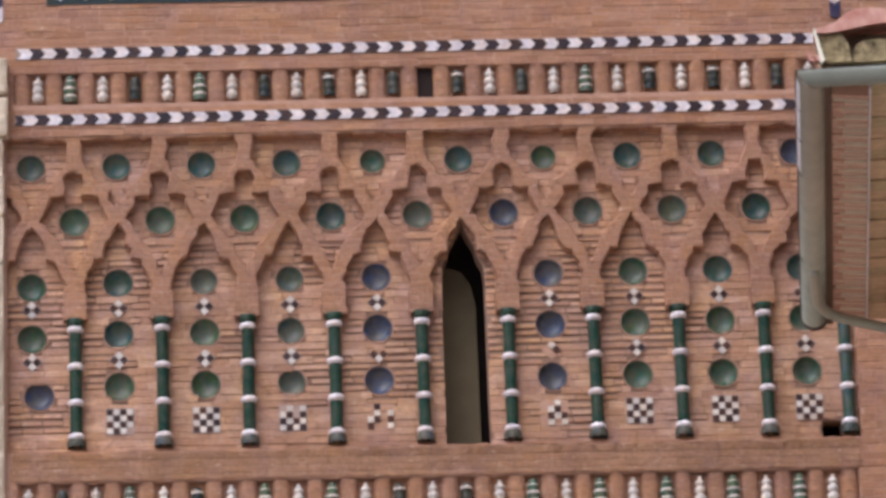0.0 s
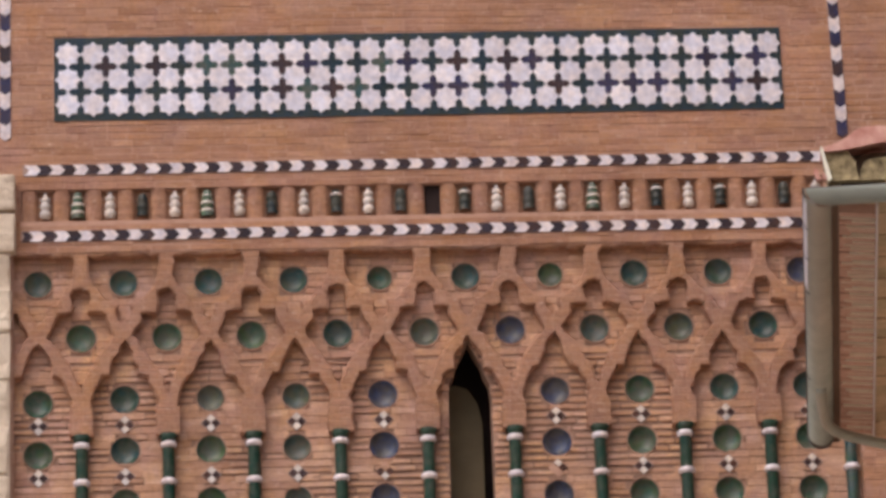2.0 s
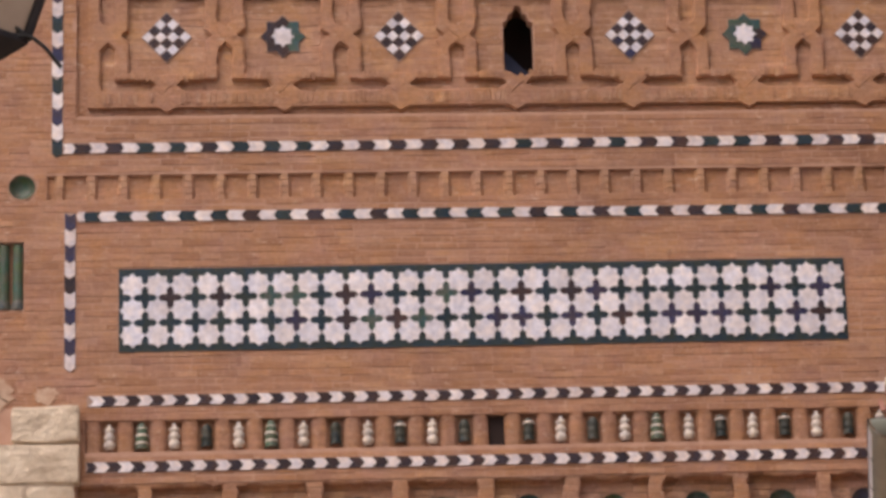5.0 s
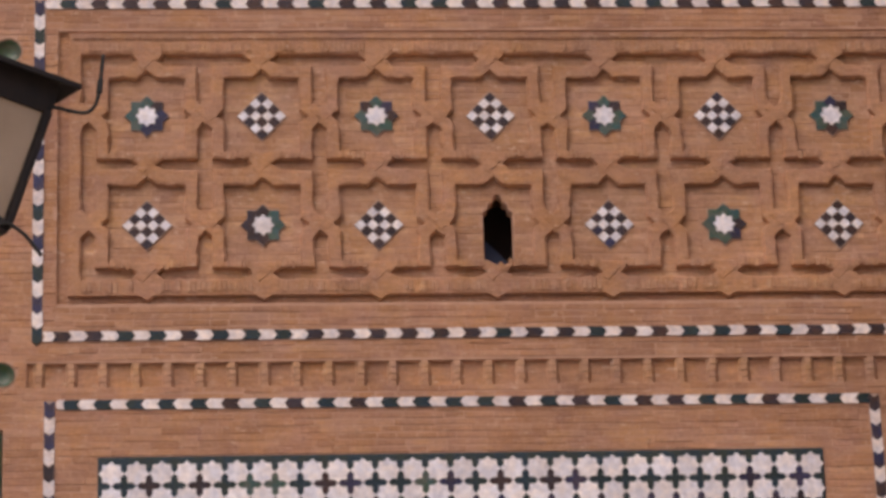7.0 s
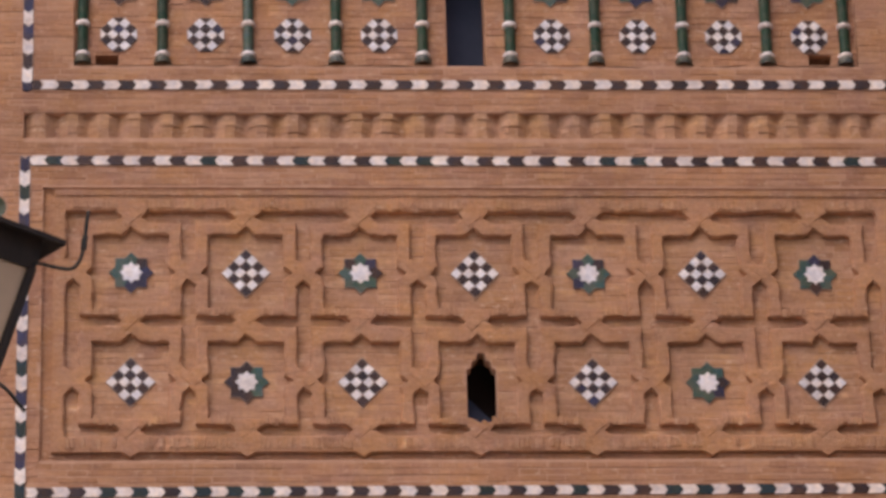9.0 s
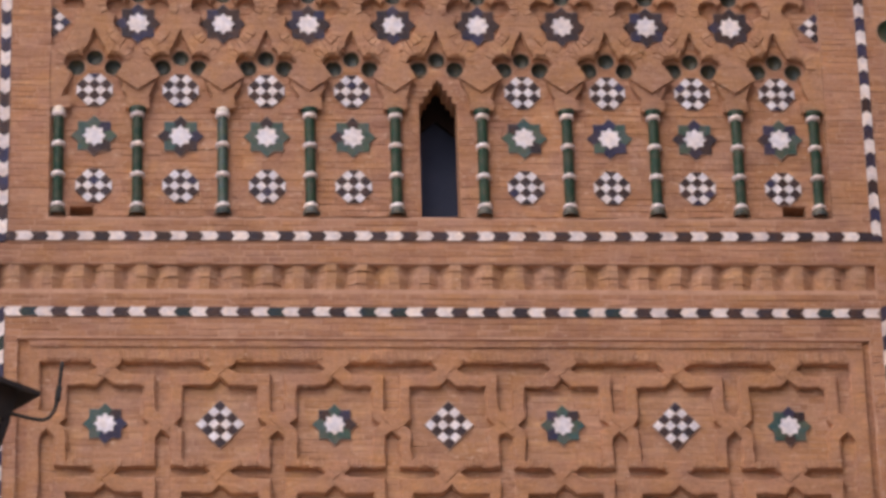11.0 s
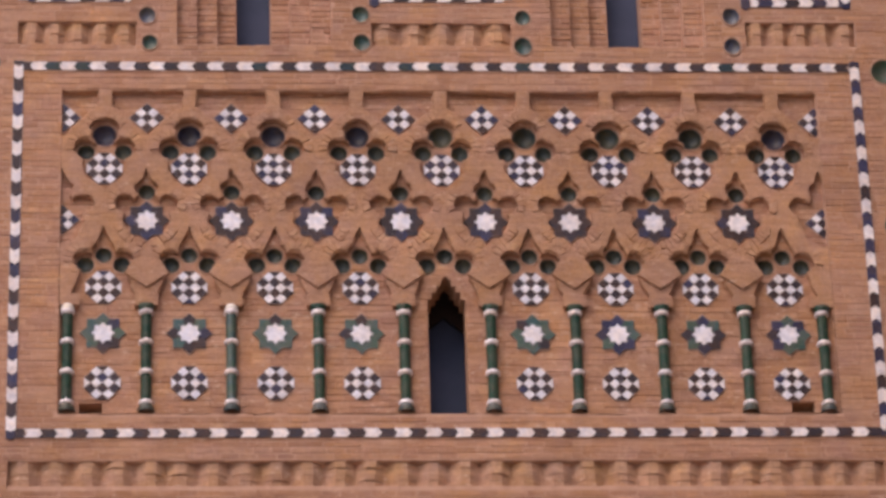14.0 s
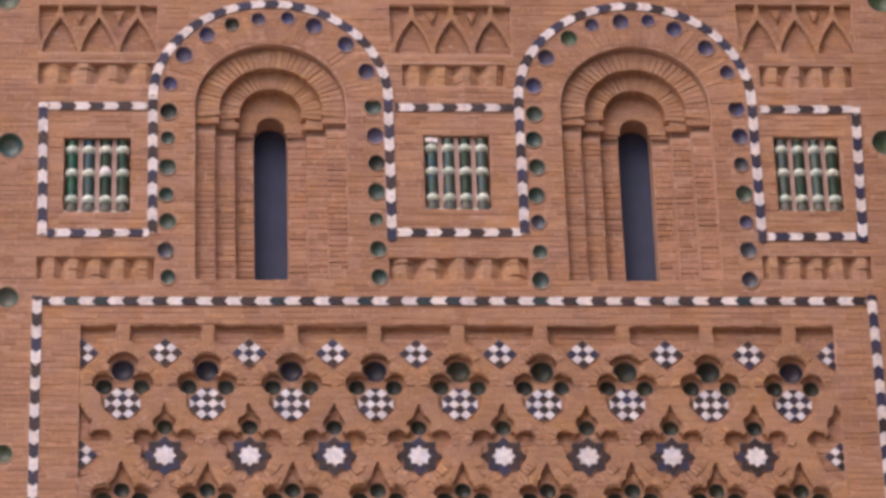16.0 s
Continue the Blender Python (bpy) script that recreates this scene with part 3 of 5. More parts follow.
WD = "white and dark glazed chevron tile border"
border(WD + " above the arcade", (0, 0, 0.245), [((-3.085, 0.247), (2.66, 0.247), False, (1, 1, 1), 0, 0.08408, -0.031)])
border(WD + " above the balusters", (0, 0, 0.735), [((-3.075, 0.737), (2.66, 0.737), False, (1, 1, 1), 0, 0.08341, -0.071)])
border(WD + " round the star tiles", (0, 0, 2.117),
       [((-3.14, 2.117), (2.65, 2.117), True, (1, 2, 2), 0, 0.11306, 0.052), ((-3.195, 2.15), (-3.195, 0.985), False, (3, 1, 3), 0), ((2.672, 2.15), (2.685, 0.90), False, (3, 1, 3), 0)])
border(WD + " framing the interlace", (0, 0, 2.65),
       [((-3.25, 2.652), (3.25, 2.652), False, (1, 1, 2), 0, 0.11231, 0.073), ((-3.25, 5.318), (3.25, 5.318), True, (1, 2, 1), 0, 0.11377, 0.130),
        ((-3.288, 5.36), (-3.288, 2.612), False, (3, 3, 2), 0, 0.119), ((3.288, 5.36), (3.288, 2.612), True, (3, 3, 2), 0, 0.119)])
border(WD + " framing the upper arcade", (0, 0, 5.965),
       [((-3.25, 5.962), (3.23, 5.962), False, (1, 1, 1), 0, 0.11463, -0.053), ((-3.25, 9.230), (3.23, 9.230), True, (1, 2, 1), 0, 0.11455, -0.035),
        ((-3.282, 9.28), (-3.282, 5.92), False, (3, 3, 1), 0, 0.12059, 0.154), ((3.268, 9.28), (3.268, 5.92), True, (3, 3, 1), 0, 0.12074, 0.178)])


def arch_border(cx, bottom, left, right):
    ob = thing("tile_border", on_wall(cx, 0, bottom), WD + " round a tall arched window", "tile border", "chevron tile borders")
    spring, r = 11.185, 0.945
    chevrons(ob, (cx - r, bottom), (cx - r, spring), False, (1, 3, 3), 0, *left)
    chevrons(ob, (cx + r, spring), (cx + r, bottom - 0.055), False, (1, 3, 3), 0, *right)
    n = round(math.pi * r / 0.112)
    for i in range(n):
        a = math.pi - math.pi * (i + 0.5) / n
        x, z = cx + r * math.cos(a), spring + r * math.sin(a)
        me = CHEV[RNG.choice((1, 3, 3))] if i % 2 else CHEV[0]
        put("tile", me, ob, on_wall(x, 0, z), math.pi / 2 - a, scale=(0.96, 1, 1.0))
    ring = []
    m = 48
    for k in range(m + 1):
        a = math.pi * k / m
        ring.append((a, 0))
    v, f = [], []
    for a, _ in ring:
        for rr, y in ((r - 0.041, 0.012), (r - 0.041, -0.004), (r + 0.041, -0.004), (r + 0.041, 0.012)):
            v.append((cx + rr * math.cos(a), y, spring + rr * math.sin(a)))
    for k in range(m):
        for j in range(3):
            f.append((k * 4 + j, k * 4 + 4 + j, k * 4 + 5 + j, k * 4 + 1 + j))
    put("tile_bed", wall_mesh("tile_bed", v, f, BED), ob)


arch_border(ARCH[0], 9.865, (0.1188, -0.012), (0.1251, 0.002))
arch_border(ARCH[1], 9.865, (0.1228, -0.007), (0.1218, 0.041))
border(WD + " round a small grille", (-2.83, 0, 9.86), [((-3.23, 11.092), (-2.44, 11.097), False, (1,), 0, 0.1137, 0.09), ((-3.27, 11.12), (-3.255, 9.83), True, (3, 1), 0, 0.1241, 0.048), ((-3.22, 9.862), (-2.42, 9.866), False, (1, 3), 0, 0.1158, -0.06)])
border(WD + " round the middle grille", (0.03, 0, 9.88), [((-0.45, 11.096), (0.50, 11.10), False, (1,), 0, 0.1155, 0.14), ((-0.47, 9.878), (0.52, 9.884), False, (1,), 0, 0.114, 0.116)])
border(WD + " round a small grille", (2.86, 0, 9.85), [((2.50, 11.096), (3.25, 11.10), False, (1,), 0, 0.1185, 0.072), ((3.285, 11.13), (3.245, 9.81), False, (3, 1), 0, 0.1194, 0.064), ((2.48, 9.852), (3.21, 9.856), False, (1, 3), 0, 0.1078, 0.058)])


# ---- glazed columns with white collars ----
def bead(r, h, mat, n=14):
    return mesh("collar", *lathe([(r * 0.75, -h), (r, -h * 0.6), (r * 1.05, 0), (r, h * 0.6), (r * 0.75, h)], n), mat, True)


SHAFT = {}


def column(parent, x, y, z0, z1, r, collars, tones="gt", capital=True, pale=False, glazed=None):
    """A slender glazed column from z0 to z1, collars at the given heights."""
    tone = glazed or (M_COLUMN if RNG.random() < 0.85 else GLAZES[RNG.choice(tones)])
    ring = "mint" if glazed else "pale"
    h = z1 - z0
    key = (round(r, 3), round(h, 2), tone.name)
    if key not in SHAFT:
        SHAFT[key] = mesh("shaft", *lathe([(r, 0), (r, h)], 14), tone, True)
        SHAFT["c", round(r, 3), ring] = bead(r * 1.32, r * (0.8 if glazed else 0.55), M_MINT if glazed else M_PALE)
        SHAFT["b", round(r, 3), tone.name] = mesh("base", *lathe([(r * 1.5, -r * 0.2), (r * 1.55, r * 0.6), (r * 1.1, r * 1.6), (r, r * 1.9)], 14), M_WORN, True)
        SHAFT["k", round(r, 3), tone.name] = mesh("capital", *lathe([(r, -r * 1.7), (r * 1.2, -r * 0.9), (r * 1.7, 0.0), (0.001, 0.0)], 14), tone, True)
    col = put("ceramic_column", SHAFT[key], parent, on_wall(x, y, z0))
    for c in collars:
        put("collar", SHAFT["c", round(r, 3), ring], col, on_wall(x, y, c), label="white glazed collar")
    put("base", SHAFT["b", round(r, 3), tone.name], col, on_wall(x, y, z0))
    if capital and pale:
        put("capital", bead(r * 1.25, r * 1.1, M_CREAM), col, on_wall(x, y, z1 - r * 0.9), label="cream glazed capital")
    elif capital:
        put("capital", SHAFT["k", round(r, 3), tone.name], col, on_wall(x, y, z1))
    return col


# ---- small tile mosaics ----
def star_points(r, k=0.765, n=8, turn=0.0):
    out = []
    for i in range(2 * n):
        a = turn + math.pi * i / n
        rr = r if i % 2 == 0 else r * k
        out.append((rr * math.cos(a), rr * math.sin(a)))
    return out


STAR_IN = mesh("white_star", *prism(star_points(0.080, 0.74), -0.014, 0.0, 0.003), M_WHITE)


def kite(r, ri, mat):
    c = math.pi / 8
    k = r * 0.765
    poly = [(ri * 0.72 * math.cos(-c), ri * 0.72 * math.sin(-c)), (k * math.cos(-c), k * math.sin(-c)), (r, 0), (k * math.cos(c), k * math.sin(c)), (ri * 0.72 * math.cos(c), ri * 0.72 * math.sin(c)), (ri * 0.96, 0)]
    v = [(x, -0.011, z) for x, z in poly] + [(x, 0.0, z) for x, z in poly]
    f = [(0, 1, 5), (1, 2, 5), (2, 3, 5), (3, 4, 5)] + [(i, i + 6, (i + 1) % 6 + 6, (i + 1) % 6) for i in range(6)]
    return mesh("kite", v, f, mat)


KITES = {k: kite(0.152, 0.084, GLAZES[k]) for k in "tbgk"}
STAR_BED = mesh("bed", *prism(star_points(0.158), -0.006, 0.0), BED)


def star_tile(parent, x, y, z, tones, k=1.05):
    s = put("star_mosaic", STAR_BED, parent, on_wall(x, y, z), scale=(k, 1, k * 1.05), label="eight-pointed star of dark glazed tiles with a white centre")
    put("star", STAR_IN, s, on_wall(x, y, z), scale=(k, 1, k * 1.05), label="white glazed star")
    for i in range(8):
        put("tile", KITES[RNG.choice(tones)], s, on_wall(x, y, z), math.pi / 4 * i, scale=(k * 1.025, 1, k * 1.025))


SQ = {}


def square_mesh(a, mat):
    key = (round(a, 4), mat.name)
    if key not in SQ:
        h = a / 2 - 0.002
        SQ[key] = mesh("square_tile", *prism(rect(-h, h, -h, h), -0.011, 0.0, 0.002), mat)
    return SQ[key]


def half_mesh(a, mat):
    """The half of a square on its corner that lies below its level diagonal."""
    key = ("half", round(a, 4), mat.name)
    if key not in SQ:
        h = a / math.sqrt(2) - 0.003
        SQ[key] = mesh("half_tile", *prism([(-h, 0.0), (0.0, -h), (h, 0.0)], -0.011, 0.0, 0.002), mat)
    return SQ[key]


def checker(parent, x, y, z, n, a, diagonal, odd=0, clip=None, worn=0.0, tall=1.0, blue=0.4, white=None, over=None, dull=None):
    """n by n squares in chequers, upright or on a corner; clip leaves out what lies beyond that radius."""
    turn = math.pi / 4 if diagonal else 0.0
    r = n * a / 2
    s = a * math.sqrt(2)
    e = 0.005
    bed_poly = [(1.5 * s + e, -0.5 * s), (1.5 * s + e, 0.5 * s), (0.5 * s, 1.5 * s + e), (-0.5 * s, 1.5 * s + e), (-1.5 * s - e, 0.5 * s), (-1.5 * s - e, -0.5 * s), (-0.5 * s, -1.5 * s - e), (0.5 * s, -1.5 * s - e)] if clip else ([(p[0] * math.cos(turn) - p[1] * math.sin(turn), p[0] * math.sin(turn) + p[1] * math.cos(turn)) for p in rect(-r - 0.005, r + 0.005, -r - 0.005, r + 0.005)])
    bed = put("chequer_mosaic", mesh("bed", *prism(bed_poly, -0.005 if worn < 0.2 else -0.001, 0.0), BED if worn < 0.2 else M_MORTAR), parent, on_wall(x, y, z), scale=(1, 1, tall), label="chequered panel of white and dark glazed squares")
    for i in range(n):
        for j in range(n):
            u, w = (i - (n - 1) / 2) * a, (j - (n - 1) / 2) * a
            px, pz = u * math.cos(turn) - w * math.sin(turn), u * math.sin(turn) + w * math.cos(turn)
            if clip and (abs(px) + abs(pz) > 1.9 * s or max(abs(px), abs(pz)) > 1.7 * s):
                continue
            if over and not over[0] - 0.012 < x + px < over[1] + 0.012:
                continue
            if RNG.random() < worn:
                continue
            dark = (i + j + odd) % 2 == 0
            tone = ((dull or M_BLACK) if RNG.random() > blue else M_BLUE) if dark else (white or M_WHITE)
            at = on_wall(x + px, y + RNG.uniform(-0.001, 0.001), z + pz * tall)
            if clip and max(abs(px), abs(pz)) > 1.4 * s:      # half squares on the octagon's straight sides
                put("tile", half_mesh(a, tone), bed, at, math.atan2(px, pz), scale=(1, 1, 1 + (tall - 1) * 0.6))
            else:
                put("tile", square_mesh(a, tone), bed, at, turn + RNG.uniform(-0.015, 0.015), scale=(1, 1, 1 + (tall - 1) * 0.6))


# ---- lower arcade ----
lower = thing("blind_arcade", on_wall(0, 0.1, LOW[2]), "blind arcade of interlaced brick arches on green glazed columns", "wall panel", "arcades of the tower")
cells = []
for i in range(-1, 11):
    x, m = low_x(i), low_mid(i)
    cells.append(mirror(x, [(0.0, -0.885), (0.032, -0.80), (0.075, -0.71), (0.14, -0.605), (0.20, -0.53), (0.228, -0.485), (0.218, -0.45), (0.175, -0.385), (0.165, -0.32), (0.062, -0.315), (0.062, -0.20), (0.045, -0.155), (0.0, -0.14)]))
    cells.append(mirror(m, [(0.0, -0.40), (0.045, -0.34), (0.05, -0.262), (0.11, -0.25), (0.15, -0.20), (0.205, -0.13), (0.24, -0.06), (0.24, 0.10), (0.0, 0.10)]))
    cells.append(mirror(m, [(0.216, -1.24), (0.216, -1.02), (0.232, -0.95), (0.20, -0.87), (0.158, -0.782), (0.100, -0.772), (0.088, -0.70), (0.052, -0.61), (0.0, -0.53)]))
cells.append(rect(LOW[0], LOW[1], LOW[2], -1.205))
win_low = mirror(low_mid(5), [(0.155, LOW[2]), (0.150, -0.98), (0.14, -0.86), (0.105, -0.80), (0.085, -0.72), (0.03, -0.62), (0.0, -0.56)])
part("arch_lattice", wall_mesh("arch_lattice", *cut_sheet((LOW[0] - 0.0, LOW[1], LOW[2], LOW[3]), cells, -0.002, 0.084, 0.010, 0.015), M_RIB), lower)
YB = 0.080
disc_list = []
tone_1 = ["y", "t", "t", "t", "g", "t", "g", "t", "t", "v"]
tone_2 = ["g", "g", "g", "t", "y", "v", "y", "y", "t", "g"]
tone_3 = ["g", "t", "y", "y", "v", None, "v", "g", "t", "t"]
tone_4 = ["g", "t", "g", "y", "v", None, "v", "g", "g", "g"]
tone_5 = ["v", "g", "g", "y", "v", None, "v", "g", "g", "g"]
for i in range(10):
    x, m = low_x(i), low_mid(i)
    disc_list.append((m, -0.095, 0.098 if i not in (4, 6) else 0.088, tone_1[i]))
    if i < 9:
        disc_list.append((x, -0.495, 0.103, tone_2[i]))
    else:
        disc_list.append((x - 0.01, -0.495, 0.10, "g"))
    for z, tones in ((-0.945, tone_3), (-1.315, tone_4), (-1.69, tone_5)):
        if tones[i]:
            dx = (0.045 if z < -1.5 else 0.0) if i == 0 else 0.0
            dz = (-0.06 if z < -1.5 else -0.02) if i == 0 else 0.0
            disc_list.append((m + dx, z + dz, 0.102 if tones[i] != "y" else 0.095, tones[i]))
disc_list = [(x, z + 0.020, r, t) for x, z, r, t in disc_list]
holes = [circle(x, z, r + 0.004, 18) for x, z, r, _ in disc_list]
back_v, back_f = cut_sheet((LOW[0] - 0.05, LOW[1] + 0.05, LOW[2] - 0.05, LOW[3] + 0.05), holes + [win_low] + putlogs, YB + 0.008, 0.24)
part("backing", wall_mesh("backing", back_v, back_f, M_SHADE_MORTAR), lower)
bricks_joined("backing_bricks", pointed(brick_rows((LOW[0] - 0.02, LOW[1] + 0.02, -0.676, LOW[3]), holes + [win_low], YB, RNG, 0.003, joint=0.008), 0.25), lower, M_BRICK_OLD)
worn = []
for l_, r_, yf_, yb_, za_, zb_ in brick_rows((LOW[0] - 0.02, LOW[1] + 0.02, LOW[2], -0.676), holes + [win_low] + putlogs, YB, RNG, 0.003, joint=0.019):
    xm, zm = (l_ + r_) / 2, (za_ + zb_) / 2
    sound = noise.noise((xm * 1.9 + 3.0, zm * 2.6, 1.7)) + 0.10 * abs(xm) - 0.03 + (0.25 if zm < -2.02 else 0.0) + RNG.uniform(-0.12, 0.12)
    if sound > 0.0:      # joints still filled flush
        worn.append((l_ - 0.0085, r_ + 0.0085, yf_ - 0.001, yb_, za_ - 0.0088, zb_ + 0.0088))
    else:
        worn.append((l_ - 0.004, r_ + 0.004, yf_ - 0.003 + RNG.uniform(-0.004, 0.004), yb_, za_ + RNG.uniform(0, 0.004), zb_ - RNG.uniform(0, 0.004)))
bricks_joined("worn_bricks", worn, lower, M_BRICK_OLD)
for x, z, r, tone in disc_list:
    plate(x, YB, z, r, tone, lower)
for i in range(10):
    x, m = low_x(i), low_mid(i)
    column(lower, x if i < 9 else x - 0.02, 0.040, -2.115, -1.200, 0.042, [-1.272, -1.537, -1.802, -2.047])
    part("impost", wall_mesh("impost", *box(x - 0.079, x + 0.079, -0.004, 0.09, -1.205, -1.01), M_RIB), lower)
    if i != 5:
        checker(lower, m, YB, -1.110, 2, 0.046, True, 1, blue=0.0, white=M_CREAM, dull=M_BROWN)
        checker(lower, m, YB, -1.482, 2, 0.046, True, 1, worn=0.5 if i == 4 else 0.25 if i == 6 else 0.0, blue=0.0, white=M_CREAM, dull=M_BROWN)
        if i:
            checker(lower, m, YB, -1.928, 4, 0.0455, False, i % 2, worn=0.45 if i in (4, 6) else 0.03, blue=0.0, white=M_CREAM, dull=M_BROWN)
put("window_board", wall_mesh("window_board", *prism([(-0.30, -2.3), (0.098, -2.3), (0.094, -1.05), (0.065, -0.90), (0.0, -0.80), (-0.08, -0.77), (-0.30, -0.80)], 0.40, 0.44), M_BOARD), lower, label="grey-brown board closing a pointed window")
part("window_dark", wall_mesh("window_dark", *box(-0.35, 0.35, 0.57, 0.60, -2.3, -0.40), M_DARK), lower)
part("putlog_back", wall_mesh("putlog_back", *box(2.38, 2.60, 0.40, 0.44, -2.2, -1.98), M_DARK), lower)

# old mortar smeared along the arcade's foot
rl = random.Random(12)
ledge_v, ledge_f, ln = [], [], 120
for k in range(ln + 1):
    x = LOW[0] + 0.03 + (LOW[1] - LOW[0] - 0.05) * k / ln
    za, zb = -2.172 + rl.uniform(-0.006, 0.005), -2.372 + rl.uniform(-0.004, 0.006)
    ledge_v += [(x, 0.004, za), (x, -0.012 + rl.uniform(-0.007, 0.004), za - 0.010), (x, -0.004 + rl.uniform(-0.004, 0.002), za - 0.07), (x, -0.008 + rl.uniform(-0.006, 0.003), zb), (x, 0.004, zb - 0.003)]
for k in range(ln):
    ledge_f += [(5 * k + q + 1, 5 * k + q, 5 * k + 5 + q, 5 * k + 6 + q) for q in range(4)]
part("mortar_ledge", wall_mesh("mortar_ledge", ledge_v, ledge_f, M_OLD_COURSES), lower, "stained olive-brown mortar along the foot")

# ---- baluster friezes ----
BALUSTER = {
    "w": mesh("baluster", *lathe([(0.020, -0.098), (0.034, -0.085), (0.041, -0.066), (0.040, -0.045), (0.022, -0.032), (0.034, -0.020), (0.040, -0.004), (0.036, 0.014), (0.020, 0.026), (0.032, 0.036), (0.036, 0.050), (0.028, 0.064), (0.012, 0.072), (0.016, 0.084), (0.010, 0.098)], 14), M_CREAM, True),
    "k": mesh("baluster", *lathe([(0.038, -0.088), (0.041, -0.06), (0.033, -0.048), (0.041, -0.036), (0.041, -0.006), (0.033, 0.006), (0.041, 0.018), (0.038, 0.052), (0.024, 0.078)], 14), M_SLATE, True),
    "g": mesh("baluster", *lathe([(0.046, -0.1), (0.048, -0.06), (0.038, -0.045), (0.046, -0.03), (0.045, 0.0), (0.034, 0.015), (0.040, 0.03), (0.036, 0.06), (0.022, 0.1)], 14), M_GREEN, True),
}
BAND = mesh("band", *lathe([(0.042, -0.012), (0.049, -0.006), (0.049, 0.006), (0.042, 0.012)], 14), M_CREAM, True)


def baluster(parent, x, z, kind):
    b = put("baluster", BALUSTER[kind], parent, on_wall(x, 0.032, z))
    if kind == "g":
        for dz in (-0.055, 0.002, 0.055):
            put("band", BAND, b, on_wall(x, 0.032, z + dz), scale=(1 - 0.25 * (dz > 0.03), 1 - 0.25 * (dz > 0.03), 0.9), label="white glazed band")
    elif kind == "k" and RNG.random() < 0.5:
        put("band", BAND, b, on_wall(x, 0.032, z + 0.045), scale=(0.92, 0.92, 0.8), label="white glazed band")


def baluster_frieze(bounds, first, step, kinds, label):
    x0, x1, z0, z1 = bounds
    zc = (z0 + z1) / 2 + 0.004
    ob = thing("baluster_frieze", on_wall(0, 0.1, z0), label, "frieze", "baluster friezes")
    part("backing", wall_mesh("backing", *box(x0 - 0.03, x1 + 0.03, 0.052, 0.3, z0 - 0.03, z1 + 0.03), M_COURSED), ob)
    arc = [radians(180 - 18 * k) for k in range(11)]
    post_v = [(0.058 * math.cos(q), -0.046 * math.sin(q) ** 0.6, z) for z in (-0.122, 0.122) for q in arc]
    post = mesh("post", post_v, [(k, k + 1, k + 12, k + 11) for k in range(10)], M_COURSED, True)
    for i, k in enumerate(kinds):
        x = first + step * i
        if k == "o":
            # no hole is cut: a near-black plate paints its shade
            part("putlog", wall_mesh("putlog", *box(x - 0.06, x + 0.06, 0.050, 0.059, z0, z1), M_DARK), ob, "near-black plate painted as an open hole")
        else:
            baluster(ob, x, zc, k)
        put("post", post, ob, on_wall(x + step / 2, 0.050, zc), label="brick post")
    put("post", post, ob, on_wall(first - step / 2, 0.050, zc), label="brick post")


baluster_frieze(BAL, -2.919, 0.2246, "wgwkwgwkwkwkokwkwgwkwkwkwk"[:25], "frieze of white and dark glazed balusters between brick posts")
baluster_frieze(BEAD, -3.006, 0.2277, "wkwgwkwgwgwkwkwgwgwgwgwgw", "frieze of white and green glazed balusters under the arcade")

# ---- star tile panel ----
stars = thing("star_tile_panel", on_wall(-0.286, 0, 1.1), "long panel of white star tiles on dark blue-green glaze", "tile panel")
x0, x1, z0, z1 = STARS
v, f = box(x0, x1, -0.008, 0.013, z0 + 0.003, z1 - 0.003)
part("bed", wall_mesh("bed", v, f, M_INK), stars)
WSTAR = mesh("star", *prism(star_points(0.0955, 0.775, 8), -0.016, -0.008, 0.002), M_WHITE)
CROSS = [mesh("cross", *prism([(0.088, 0.0), (0.075, 0.022), (0.030, 0.028), (0.024, 0.075), (0.0, 0.088), (-0.024, 0.075), (-0.030, 0.028), (-0.075, 0.022), (-0.088, 0.0), (-0.075, -0.022), (-0.030, -0.028), (-0.024, -0.075), (0.0, -0.088), (0.024, -0.075), (0.030, -0.028), (0.075, -0.022)], -0.012, -0.008), m) for m in (M_INK, M_BLUE, M_BLACK, M_TEAL)]
for i in range(29):
    for j in range(3):
        sx, sz = -2.757 + 0.1767 * i, 1.222 + 0.1885 * j
        put("star", WSTAR, stars, on_wall(sx, RNG.uniform(-0.002, 0.0), sz), scale=(0.945, 1, 1.0), label="white glazed star tile")
        if i < 28 and j < 2:
            put("cross", RNG.choice((CROSS[0], CROSS[0], CROSS[0], CROSS[1], CROSS[1] if i > 14 else CROSS[3], CROSS[2])), stars, on_wall(sx + 0.0883, 0, sz + 0.094), label="dark glazed cross tile")


